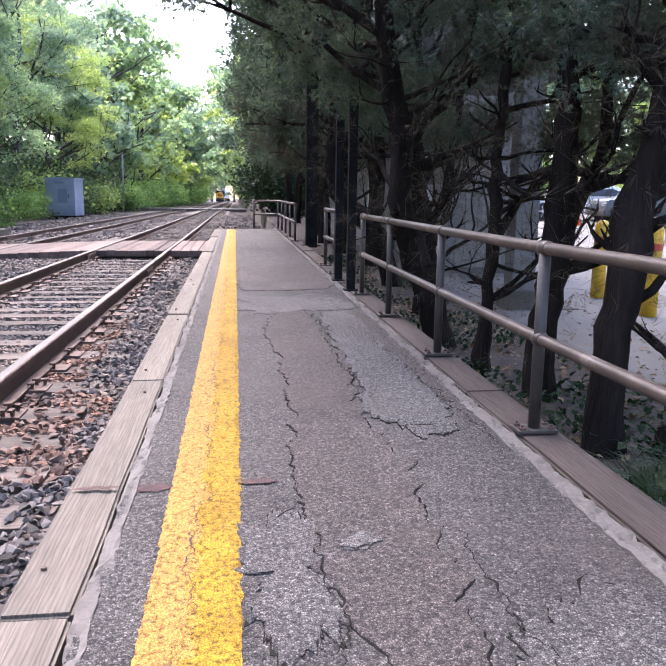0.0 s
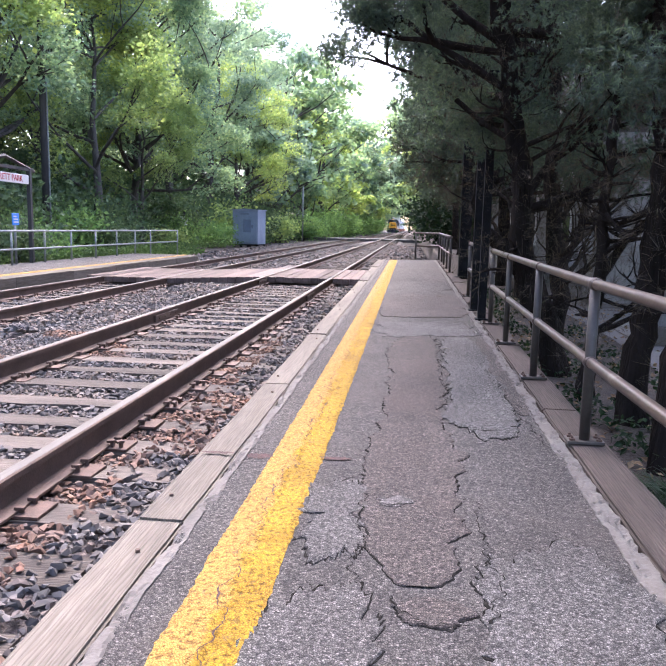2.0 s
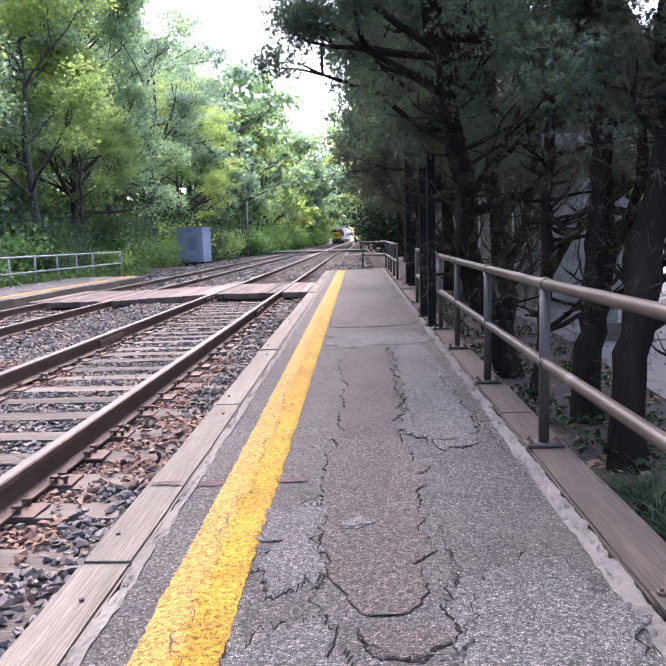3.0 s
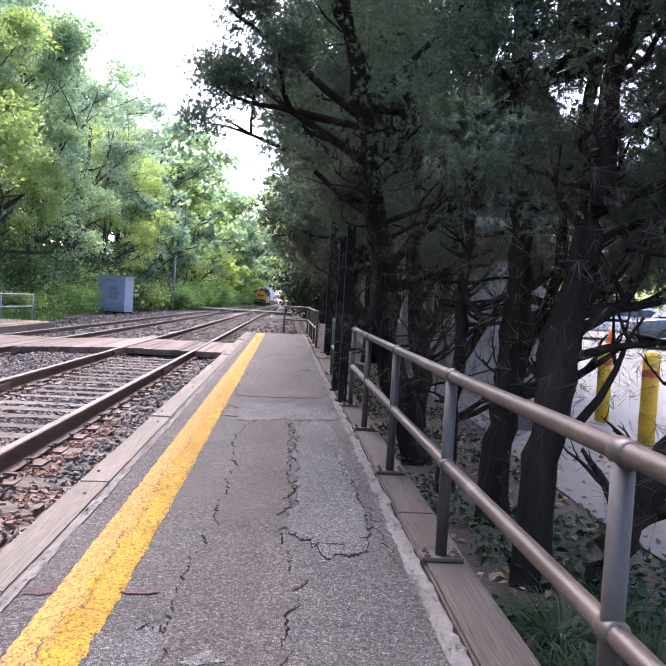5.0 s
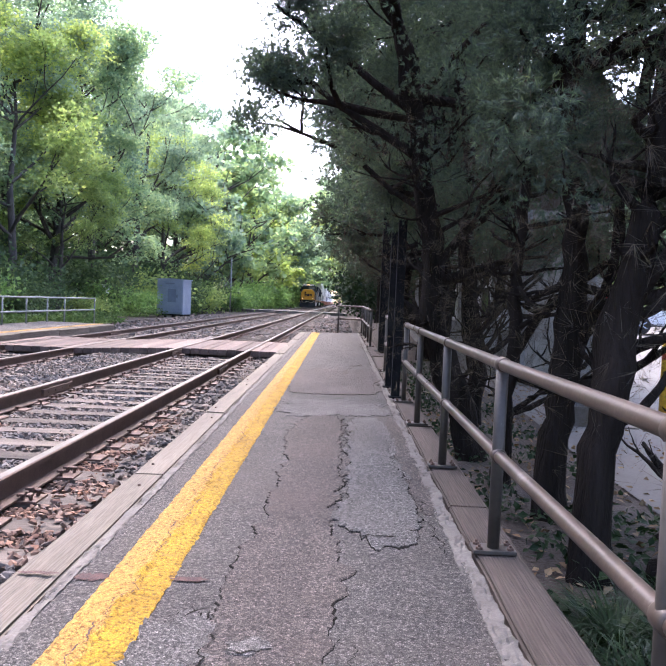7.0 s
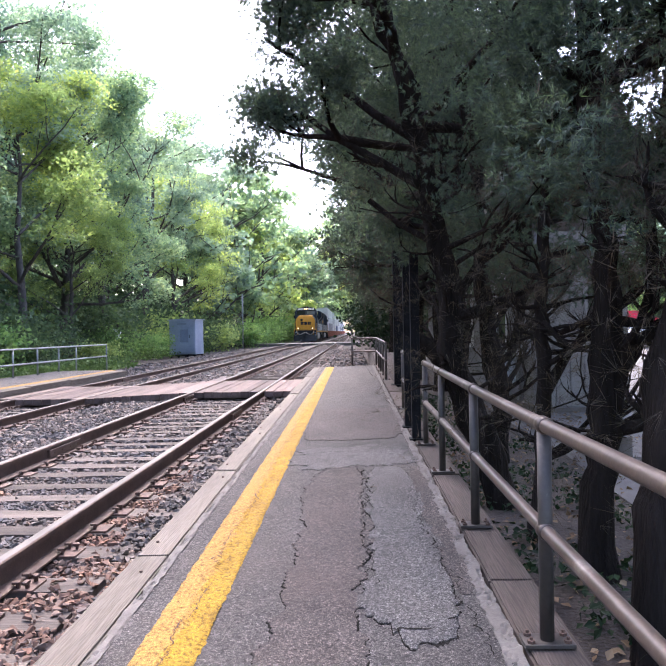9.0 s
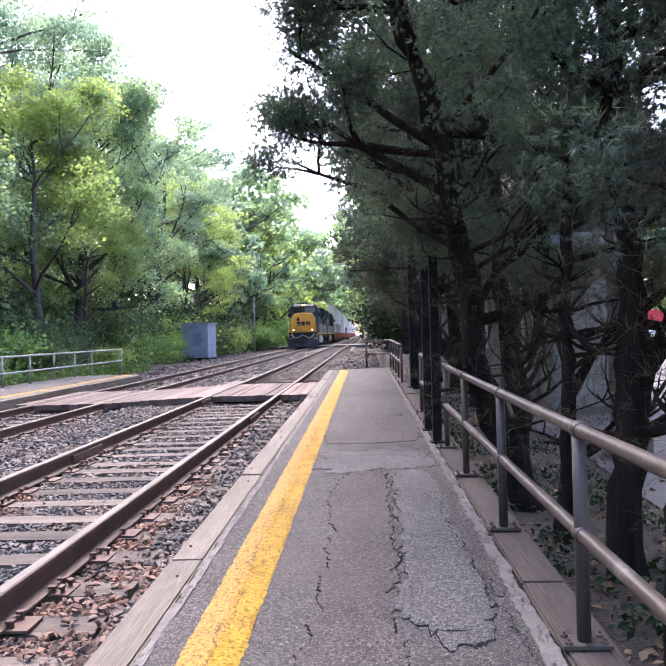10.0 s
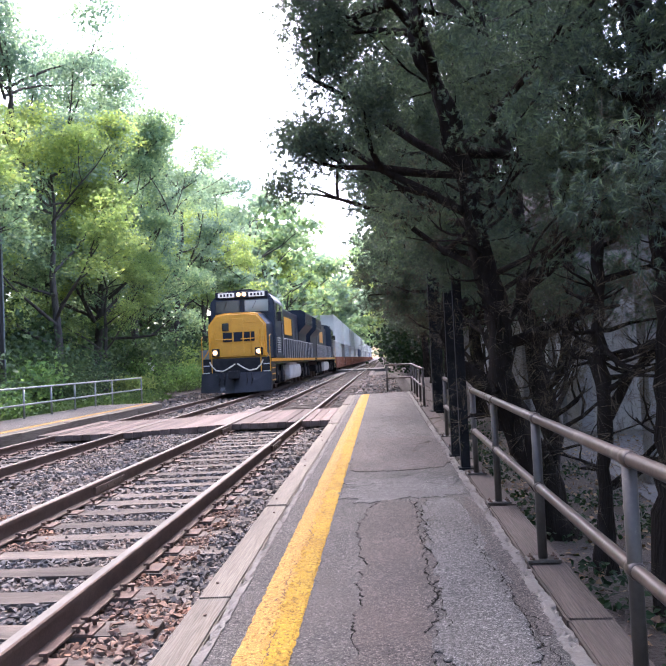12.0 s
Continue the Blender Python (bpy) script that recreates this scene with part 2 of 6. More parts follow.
M = {
    "asphalt": asphalt("platform_asphalt", (0.032, 0.030, 0.027), (0.060, 0.056, 0.050), (0.096, 0.090, 0.081), 150, (0.074, 0.059, 0.049)),
    "patch_dark": asphalt("patch_asphalt", (0.043, 0.042, 0.039), (0.086, 0.084, 0.077), (0.137, 0.134, 0.125), 165, (0.078, 0.072, 0.064)),
    "patch_pale": asphalt("pale_patch", (0.045, 0.044, 0.041), (0.084, 0.081, 0.074), (0.127, 0.122, 0.112), 160, (0.088, 0.082, 0.074)),
    "patch_brown": asphalt("brown_patch", (0.032, 0.027, 0.023), (0.064, 0.055, 0.048), (0.098, 0.084, 0.074), 160, (0.074, 0.055, 0.046)),
    "parking": surface("parking_asphalt", (0.058, 0.054, 0.049), (0.090, 0.085, 0.077), 0.6, 45, 0.85, relief=0.4, world_space=True, spot=(0.052, 0.047, 0.041), spot_scale=0.8, spot_at=0.58),
    "crack": surface("crack_dirt", (0.010, 0.009, 0.008), (0.024, 0.022, 0.020), 40, 160, 0.95, spec=0.0),
    "concrete": surface("old_concrete", (0.070, 0.061, 0.052), (0.113, 0.102, 0.087), 4, 70, 0.9, relief=0.7, depth=0.006, world_space=True, spot=(0.063, 0.057, 0.048), spot_scale=9, spot_at=0.58),
    "timber": timber("weathered_timber", (0.070, 0.059, 0.046), (0.142, 0.123, 0.098)),
    "timber_red": timber("reddish_timber", (0.036, 0.027, 0.021), (0.082, 0.064, 0.052)),
    "tie": timber("railway_tie_wood", (0.036, 0.030, 0.025), (0.104, 0.087, 0.072), "x", 22, 0.92, 0.35),
    "plank": timber("crossing_plank", (0.062, 0.044, 0.037), (0.135, 0.100, 0.086), "y", 20, 0.88, 0.35),
    "rail_side": surface("rusty_rail", (0.060, 0.038, 0.029), (0.112, 0.072, 0.054), 5, 80, 0.75, 0.25, 0.4, world_space=True),
    "rail_top": surface("worn_rail_head", (0.060, 0.054, 0.047), (0.115, 0.104, 0.090), 9, 90, 0.7, 0.0, 0.1, stretch=(1, 0.1, 1), world_space=True, spec=0.25),
    "plate": surface("rusty_plate", (0.050, 0.029, 0.020), (0.098, 0.058, 0.042), 14, 90, 0.85, 0.1, 0.5),
    "rust_stain": surface("rust_stain", (0.04, 0.022, 0.02), (0.075, 0.036, 0.03), 30, 120, 0.95, 0.0, 1.0, 0.01),
    "bed": surface("ballast_bed", (0.047, 0.039, 0.035), (0.111, 0.088, 0.078), 6, 30, 0.95, relief=1.0, depth=0.03, world_space=True, spot=(0.145, 0.084, 0.061), spot_scale=0.7, spot_at=0.6),
    "soil": surface("leaf_litter_soil", (0.016, 0.011, 0.008), (0.040, 0.029, 0.020), 3, 40, 0.95, relief=0.9, depth=0.02, world_space=True, spot=(0.071, 0.050, 0.031), spot_scale=14, spot_at=0.6),
    # The pale spots on the pipe paint in its bright highlights.
    "pipe": surface("brown_painted_pipe", (0.036, 0.025, 0.019), (0.075, 0.054, 0.042), 6, 60, 0.45, 0.1, 0.15, world_space=True, spot=(0.125, 0.103, 0.086), spot_scale=6, spot_at=0.58),
    "pipe_dull": surface("grey_brown_post", (0.022, 0.018, 0.015), (0.046, 0.038, 0.031), 6, 60, 0.55, 0.1, 0.2, world_space=True, spot=(0.072, 0.062, 0.052), spot_scale=8, spot_at=0.62),
    "galv": surface("galvanised_pipe", (0.150, 0.165, 0.155), (0.250, 0.268, 0.255), 5, 60, 0.5, 0.3, 0.1, world_space=True),
    "black_steel": surface("dark_steel_post", (0.006, 0.006, 0.007), (0.016, 0.016, 0.017), 5, 60, 0.6, 0.0, 0.2, world_space=True, spec=0.03),
    "cabinet": surface("grey_cabinet_paint", (0.218, 0.258, 0.323), (0.299, 0.339, 0.404), 1.5, 40, 0.5, 0.2, 0.1, spot=(0.162, 0.178, 0.218), spot_scale=1.2, spot_at=0.66),
    "cabinet_dark": plain("cabinet_vent", (0.17, 0.2, 0.26), 0.6),
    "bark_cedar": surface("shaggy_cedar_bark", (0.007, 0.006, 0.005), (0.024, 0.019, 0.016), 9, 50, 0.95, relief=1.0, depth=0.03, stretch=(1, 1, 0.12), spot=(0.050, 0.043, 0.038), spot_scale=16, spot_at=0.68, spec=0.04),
    "bark_wood": surface("woodland_bark", (0.03, 0.026, 0.022), (0.09, 0.08, 0.07), 8, 40, 0.95, relief=0.9, depth=0.03, stretch=(1, 1, 0.2)),
    # Crown tones paled and blued to carry the hazy veil over the woods.
    "leaf_mid": leafy("broad_leaves", [(0.130, 0.200, 0.155), (0.280, 0.360, 0.250), (0.200, 0.290, 0.220), (0.440, 0.510, 0.300)], 0.5),
    "leaf_yellow": leafy("yellowish_leaves", [(0.200, 0.260, 0.130), (0.350, 0.420, 0.170), (0.260, 0.340, 0.160), (0.480, 0.520, 0.200)], 0.5),
    "leaf_hazy": leafy("haze_tinted_leaves", [(0.135, 0.200, 0.200), (0.230, 0.305, 0.280), (0.290, 0.370, 0.320), (0.180, 0.250, 0.215)], 0.5),
    "leaf_vine": leafy("vine_leaves", [(0.140, 0.250, 0.095), (0.240, 0.360, 0.140), (0.100, 0.180, 0.085), (0.190, 0.280, 0.110)], 0.45),
    # Spray greens shifted towards blue, putting the cedars' haze into the colour.
    "needle": leafy("cedar_sprays", [(0.034, 0.049, 0.046), (0.054, 0.074, 0.066), (0.076, 0.104, 0.083), (0.115, 0.158, 0.095)], 0.34, 0.6, 0.9),
    "needle_brown": leafy("dead_cedar_twigs", [(0.060, 0.046, 0.034), (0.108, 0.084, 0.060), (0.042, 0.034, 0.024), (0.084, 0.072, 0.060)], 0.1, 0.8, 0.9),
    # Understory and weed greens, darkened to hold the shade under the trees.
    "leaf_shade": leafy("shaded_understory_leaves", [(0.050, 0.085, 0.052), (0.095, 0.140, 0.078), (0.070, 0.110, 0.068), (0.145, 0.195, 0.095)], 0.4),
    "weed": leafy("weed_leaves", [(0.075, 0.125, 0.045), (0.130, 0.195, 0.070), (0.050, 0.090, 0.035), (0.105, 0.150, 0.055)], 0.4),
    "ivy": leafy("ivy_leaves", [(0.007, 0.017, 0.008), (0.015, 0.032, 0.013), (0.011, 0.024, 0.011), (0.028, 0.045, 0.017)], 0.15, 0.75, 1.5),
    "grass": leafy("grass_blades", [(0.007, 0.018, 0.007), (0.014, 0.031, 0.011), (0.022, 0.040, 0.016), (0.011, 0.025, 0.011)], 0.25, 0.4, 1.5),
    "litter": leafy("dead_leaves", [(0.09, 0.055, 0.032), (0.16, 0.105, 0.062), (0.23, 0.17, 0.11), (0.12, 0.075, 0.052)], 0.1, 0.8, 2.0),
    "stone": leafy("ballast_stones", [(0.040, 0.036, 0.034), (0.086, 0.076, 0.074), (0.140, 0.125, 0.120), (0.114, 0.083, 0.070)], 0.0, 0.9, 1.2),
    "stone_rust": leafy("rusty_ballast_stones", [(0.079, 0.046, 0.035), (0.142, 0.087, 0.065), (0.121, 0.093, 0.081), (0.185, 0.099, 0.069)], 0.0, 0.9, 1.2),
    # White and tan paint, greyed in the base colour for the trees' deep shade.
    "shaded_white_siding": surface("white_siding_in_shade", (0.113, 0.113, 0.113), (0.150, 0.150, 0.147), 2, 50, 0.6, relief=0.2, world_space=True),
    "shaded_tan_siding": surface("tan_boards_in_shade", (0.141, 0.130, 0.114), (0.187, 0.177, 0.156), 2, 50, 0.65, relief=0.2, world_space=True),
    "roofing": surface("grey_shingles", (0.07, 0.07, 0.075), (0.14, 0.14, 0.145), 8, 60, 0.9, relief=0.6, world_space=True),
    "yellow_bollard": surface("yellow_bollard_paint", (0.5, 0.3, 0.02), (0.72, 0.47, 0.04), 4, 50, 0.5, spot=(0.2, 0.14, 0.06), spot_scale=7, spot_at=0.66),
    "red_tape": plain("red_band", (0.45, 0.06, 0.03), 0.4),
    "sign_white": plain("sign_white", (0.600, 0.576, 0.544), 0.5, wear=0.05),
    "sign_red": plain("sign_red", (0.45, 0.03, 0.03), 0.5),
    "sign_blue": plain("sign_blue", (0.03, 0.2, 0.6), 0.4),
    "loco_yellow": surface("locomotive_yellow", (0.600, 0.270, 0.014), (0.740, 0.350, 0.022), 1.5, 30, 0.42, relief=0.05, spot=(0.400, 0.210, 0.035), spot_scale=3, spot_at=0.68),
    "loco_blue": surface("locomotive_blue", (0.006, 0.010, 0.019), (0.012, 0.018, 0.032), 1.2, 30, 0.45, relief=0.05, spot=(0.024, 0.026, 0.030), spot_scale=2, spot_at=0.66, spec=0.2),
    "loco_grey": surface("locomotive_grey_blue", (0.018, 0.025, 0.038), (0.032, 0.042, 0.060), 1.5, 30, 0.45, relief=0.05, spot=(0.045, 0.046, 0.048), spot_scale=2.5, spot_at=0.66, spec=0.2),
    "loco_black": surface("locomotive_black", (0.008, 0.008, 0.010), (0.024, 0.024, 0.026), 3, 30, 0.6, relief=0.2, spot=(0.054, 0.051, 0.048), spot_scale=3, spot_at=0.68, spec=0.2),
    "plow_grey": surface("plow_grey", (0.010, 0.011, 0.014), (0.026, 0.028, 0.034), 1.2, 30, 0.55, relief=0.1, spot=(0.085, 0.088, 0.095), spot_scale=1.6, spot_at=0.6, spec=0.2),
    "tank_silver": surface("silver_tank", (0.4, 0.4, 0.4), (0.58, 0.58, 0.57), 1.5, 30, 0.5, 0.2, 0.1),
    "cream": plain("cream_hose", (0.6, 0.55, 0.45), 0.6),
    "box_white": surface("white_container", (0.562, 0.571, 0.581), (0.714, 0.724, 0.734), 0.8, 30, 0.5, relief=0.1, spot=(0.408, 0.408, 0.408), spot_scale=1.5, spot_at=0.68),
    "box_grey": surface("grey_container", (0.34, 0.36, 0.38), (0.46, 0.48, 0.5), 0.8, 30, 0.5, relief=0.1),
    "box_blue": surface("blue_container", (0.05, 0.09, 0.18), (0.08, 0.13, 0.24), 0.8, 30, 0.5, relief=0.1),
    "well_red": surface("rust_red_well_car", (0.24, 0.085, 0.05), (0.36, 0.14, 0.085), 1.2, 30, 0.65, relief=0.2),
    "dark_window": plain("dark_glass_interior", (0.02, 0.022, 0.026), 0.1),
    "lamp": glow("lit_headlight", (1.0, 0.62, 0.26), 0.45),
    "board_lit": glow("lit_number_board", (0.5, 0.52, 0.5), 0.08),
    "chrome": plain("bright_metal", (0.6, 0.6, 0.6), 0.25, 0.9, 0.05),
    "tyre": plain("tyre_rubber", (0.02, 0.02, 0.02), 0.8),
    "car_grey": plain("car_paint_grey", (0.09, 0.1, 0.115), 0.25, 0.3, 0.05),
    "car_white": plain("car_paint_white", (0.72, 0.73, 0.74), 0.3, 0.0, 0.04),
    "car_blue": plain("car_paint_blue", (0.02, 0.1, 0.5), 0.25, 0.2, 0.05),
    "car_red": plain("car_paint_red", (0.55, 0.02, 0.04), 0.25, 0.1, 0.05),
    "cone": plain("cone_orange", (0.75, 0.14, 0.03), 0.5),
    "pole_wood": surface("dark_utility_pole", (0.022, 0.02, 0.02), (0.06, 0.055, 0.05), 5, 50, 0.9, relief=0.6, stretch=(1, 1, 0.1)),
}


def yellow_paint():
    """Thick road paint over coarse asphalt: grains, a paler worn half and grain shadows coloured into the hollows."""
    m, nt, bsdf = start("yellow_line_paint", 0.8, 0.0, 0.25)
    v = coords(nt, (1, 1, 1), True)
    edge = voronoi(nt, v, 130.0, "Distance", "DISTANCE_TO_EDGE")
    col = ramp(nt, noise_tex(nt, v, 5.0, 5.0), [(0.35, (0.26, 0.148, 0.007)), (0.62, (0.35, 0.215, 0.012))])
    split = nt.nodes.new("ShaderNodeSeparateXYZ")
    nt.links.new(v, split.inputs[0])
    wob = nt.nodes.new("ShaderNodeMath")
    wob.operation = "MULTIPLY_ADD"
    wob.inputs[1].default_value = 0.16
    nt.links.new(noise_tex(nt, v, 7.0, 6.0, 0.7), wob.inputs[0])
    nt.links.new(split.outputs[0], wob.inputs[2])
    side = nt.nodes.new("ShaderNodeMapRange")
    side.inputs["From Min"].default_value, side.inputs["From Max"].default_value = 1.372, 1.392
    side.inputs["To Min"].default_value, side.inputs["To Max"].default_value = 0.75, 0.0
    nt.links.new(wob.outputs[0], side.inputs["Value"])
    col = mix(nt, side.outputs[0], col, (0.36, 0.205, 0.055))
    col = mix(nt, 0.85, col, ramp(nt, edge, [(0.0, (0.35, 0.3, 0.2)), (0.16, (1.08, 1.08, 1.08))]), "MULTIPLY")
    # Dark end of the lumps paints the small shadows between grains.
    lumps = noise_tex(nt, v, 60.0, 4.0, 0.7)
    col = mix(nt, 0.9, col, ramp(nt, lumps, [(0.36, (0.3, 0.25, 0.18)), (0.5, (1, 1, 1)), (0.68, (1.45, 1.45, 1.5))]), "MULTIPLY")
    worn = ramp(nt, noise_tex(nt, v, 16.0, 7.0, 0.75), [(0.6, (0, 0, 0)), (0.67, (0.85, 0.85, 0.85))])
    col = mix(nt, worn, col, (0.13, 0.085, 0.04))
    nt.links.new(col, bsdf.inputs["Base Color"])
    bump(nt, bsdf, mix(nt, 0.65, edge, lumps), 1.0, 0.022)
    return m


M["yellow"] = yellow_paint()


def glass():
    m, nt, bsdf = start("window_glass", 0.05)
    bsdf.inputs["Base Color"].default_value = (0.35, 0.4, 0.42, 1)
    bsdf.inputs["Metallic"].default_value = 0.0
    bsdf.inputs["Specular IOR Level"].default_value = 1.0
    bsdf.inputs["Transmission Weight"].default_value = 0.6
    return m


M["glass"] = glass()

# ---- mesh helpers ----
def link_mesh(name, bm, material, smooth=False):
    me = bpy.data.meshes.new(name)
    bm.normal_update()
    bm.to_mesh(me)
    bm.free()
    if smooth:
        me.polygons.foreach_set("use_smooth", [True] * len(me.polygons))
    me.materials.append(material)
    return me


def part(name, bm, material, parent=None, label="", smooth=False):
    ob = new(name, link_mesh(name, bm, material, smooth))
    if parent is not None:
        ob.parent = parent
    if label:
        ob["label"] = label
    return ob


def shared(name, me, parent, m):
    ob = new(name, me)
    ob.parent = parent
    ob.matrix_local = m
    return ob


def raw(name, verts, faces, material, smooth=False):
    """A mesh from number arrays with equal faces."""
    verts, faces = np.asarray(verts, np.float32), np.asarray(faces, np.int32)
    me = bpy.data.meshes.new(name)
    k = faces.shape[1]
    me.vertices.add(len(verts)), me.loops.add(faces.size), me.polygons.add(len(faces))
    me.vertices.foreach_set("co", verts.ravel())
    me.loops.foreach_set("vertex_index", faces.ravel())
    me.polygons.foreach_set("loop_start", np.arange(0, faces.size, k, dtype=np.int32))
    me.polygons.foreach_set("use_smooth", np.full(len(faces), smooth))
    me.update(calc_edges=True)
    me.materials.append(material)
    return me


def box(bm, x0, x1, y0, y1, z0, z1, bevel=0.0):
    m = Matrix.Translation(((x0 + x1) / 2, (y0 + y1) / 2, (z0 + z1) / 2)) @ Matrix.Diagonal((x1 - x0, y1 - y0, z1 - z0, 1))
    r = bmesh.ops.create_cube(bm, size=1, matrix=m)
    if bevel:
        edges = list({e for v in r["verts"] for e in v.link_edges})
        bmesh.ops.bevel(bm, geom=edges, offset=bevel, segments=2, affect="EDGES", profile=0.6)
    return bm


def tube(bm, pts, radii, seg=8, cap=True):
    """A tapered tube along points."""
    pts = [Vector(p) for p in pts]
    rings = []
    up = Vector((0, 0, 1))
    for i, p in enumerate(pts):
        d = (pts[min(i + 1, len(pts) - 1)] - pts[max(i - 1, 0)]).normalized()
        a = d.cross(up if abs(d.z) < 0.95 else Vector((1, 0, 0))).normalized()
        b = d.cross(a)
        r = radii[i] if hasattr(radii, "__len__") else radii
        rings.append([bm.verts.new(p + (a * math.cos(2 * math.pi * k / seg) + b * math.sin(2 * math.pi * k / seg)) * r) for k in range(seg)])
    for r0, r1 in zip(rings, rings[1:]):
        for k in range(seg):
            bm.faces.new((r0[k], r0[(k + 1) % seg], r1[(k + 1) % seg], r1[k]))
    if cap:
        bm.faces.new(list(reversed(rings[0]))), bm.faces.new(rings[-1])
    return bm


def prism(bm, outline, y0, y1):
    """An outline in x and z drawn out along y."""
    a = [bm.verts.new((x, y0, z)) for x, z in outline]
    b = [bm.verts.new((x, y1, z)) for x, z in outline]
    n = len(outline)
    for i in range(n):
        bm.faces.new((a[i], a[(i + 1) % n], b[(i + 1) % n], b[i]))
    bm.faces.new(list(reversed(a))), bm.faces.new(b)
    bmesh.ops.recalc_face_normals(bm, faces=bm.faces)
    return bm


def B():
    return bmesh.new()


def empty(name, m=None):
    ob = new(name)
    ob.empty_display_size = 0.3
    if m is not None:
        ob.matrix_world = m
    return ob


def text_mesh(name, words, size, material, parent, m, depth=0.004, stretch=1.0):
    cu = bpy.data.curves.new(name, "FONT")
    cu.body, cu.size, cu.extrude, cu.align_x, cu.align_y = words, size, depth, "CENTER", "CENTER"
    tmp = new(name, cu)
    me = bpy.data.meshes.new_from_object(tmp.evaluated_get(bpy.context.evaluated_depsgraph_get()))
    bpy.data.objects.remove(tmp)
    me.materials.clear()
    me.materials.append(material)
    ob = new(name, me)
    ob.parent = parent
    ob.matrix_local = m @ Matrix.Diagonal((stretch, 1, 1, 1))
    return ob


def zp(x, y):
    """The platform's surface: a slight fall towards the track and a slight rise along it."""
    return 0.10 + 0.022 * (x - 0.95) + 0.008 * max(y - 3.0, 0.0)


def gz(x, y):
    """The ground."""
    if x > 2.7:
        d = math.hypot(x - 2, y)
        return -0.1 + 0.022 * max(0.0, min(d, 60) - 9) + 0.03 * noise.noise((x * 0.7, y * 0.7, 3.1))
    if x < -7.5:
        return -0.32 + 0.05 * noise.noise((x * 0.3, y * 0.3, 1.7)) + 0.02 * min(20, max(0, -11 - x))
    return -0.32

# ---- ground ----
def make_ground():
    xs = sorted({*np.round(np.arange(-60, 60.1, 2.0), 3), -700, -400, -200, -120, 120, 200, 400, 700, -7.5, -7.4, 0.9, 2.65, 2.72, 2.8, 3.2, 3.7, 4.4})
    ys = sorted({*np.round(np.arange(-40, 80.1, 2.0), 3), *np.round(np.arange(90, 300, 15.0), 3), -700, -300, -100, 400, 600, 900, 1500})
    verts = [(x, y, gz(x, y)) for y in ys for x in xs]
    n = len(xs)
    faces = [(j * n + i, j * n + i + 1, (j + 1) * n + i + 1, (j + 1) * n + i) for j in range(len(ys) - 1) for i in range(n - 1)]
    ob = new("ground", raw("ground", verts, faces, M["soil"], True))
    tagged(ob, "brown earth strewn with leaf litter", "ground", kind="structure")
    xs = [4.1, 4.6, 5.2, 6, 7, 8, 9, 10, *range(12, 46, 2)]
    ys = [-20, *range(-16, 60, 2)]
    n = len(xs)
    verts = [(x + (0.35 * noise.noise((y * 0.6, 0, 5)) if i == 0 else 0), y, gz(x, y) + 0.012) for y in ys for i, x in enumerate(xs)]
    faces = [(j * n + i, j * n + i + 1, (j + 1) * n + i + 1, (j + 1) * n + i) for j in range(len(ys) - 1) for i in range(n - 1)]
    ob = new("parking_lot", raw("parking_lot", verts, faces, M["parking"], True))
    tagged(ob, "pale worn asphalt of the station parking lot", "parking lot", kind="structure")
    bm = prism(B(), [(-7.3, -0.31), (-6.5, -0.265), (-5.9, -0.315), (-3.2, -0.315), (-2.7, -0.225), (0.86, -0.225), (0.9, -0.31)], -40, 700)
    ob = part("ballast_bed", bm, M["bed"])
    tagged(ob, "dark crushed-stone bed under both tracks", "ballast", kind="structure")


make_ground()

NEAR, FAR, DROP = (0.0, -1.505), (-3.87, -5.375), -0.10


# ---- tracks ----
def rail_profile(z):
    return [(-0.07, z - 0.17), (0.07, z - 0.17), (0.07, z - 0.158), (0.012, z - 0.14), (0.0095, z - 0.045), (0.036, z - 0.036), (0.036, z - 0.008),
            (0.028, z), (-0.028, z), (-0.036, z - 0.008), (-0.036, z - 0.036), (-0.0095, z - 0.045), (-0.012, z - 0.14), (-0.07, z - 0.158)]


def make_rail(x, z, track, joint):
    bm = prism(B(), rail_profile(z), -30, 640)
    for v in bm.verts:
        v.co.x += x
    ob = part("rail", bm, M["rail_side"], track, "rusty steel rail with a worn bright head")
    ob.data.materials.append(M["rail_top"])
    for p in ob.data.polygons:
        if p.normal.z > 0.9 and p.center.z > z - 0.01:
            p.material_index = 1
    for y in joint:
        for s in (-1, 1):
            bm = box(B(), x + s * 0.013 - 0.012, x + s * 0.013 + 0.022 * max(s, 0) + 0.012, y - 0.45, y + 0.45, z - 0.135, z - 0.05, 0.004)
            for k in range(4):
                yy = y - 0.33 + 0.22 * k
                tube(bm, [(x + s * 0.02, yy, z - 0.092), (x + s * 0.055, yy, z - 0.092)], 0.014, 6)
            part("joint_bar", bm, M["rail_side"], ob)
    return ob


def plate_mesh():
    bm = box(B(), -0.18, 0.18, -0.095, 0.095, 0.0, 0.016, 0.003)
    return link_mesh("tie_plate", bm, M["plate"])


def spike_mesh():
    bm = box(B(), -0.009, 0.009, -0.009, 0.009, -0.03, 0.045)
    box(bm, -0.03, 0.014, -0.015, 0.015, 0.04, 0.056, 0.003)
    return link_mesh("spike", bm, M["plate"])


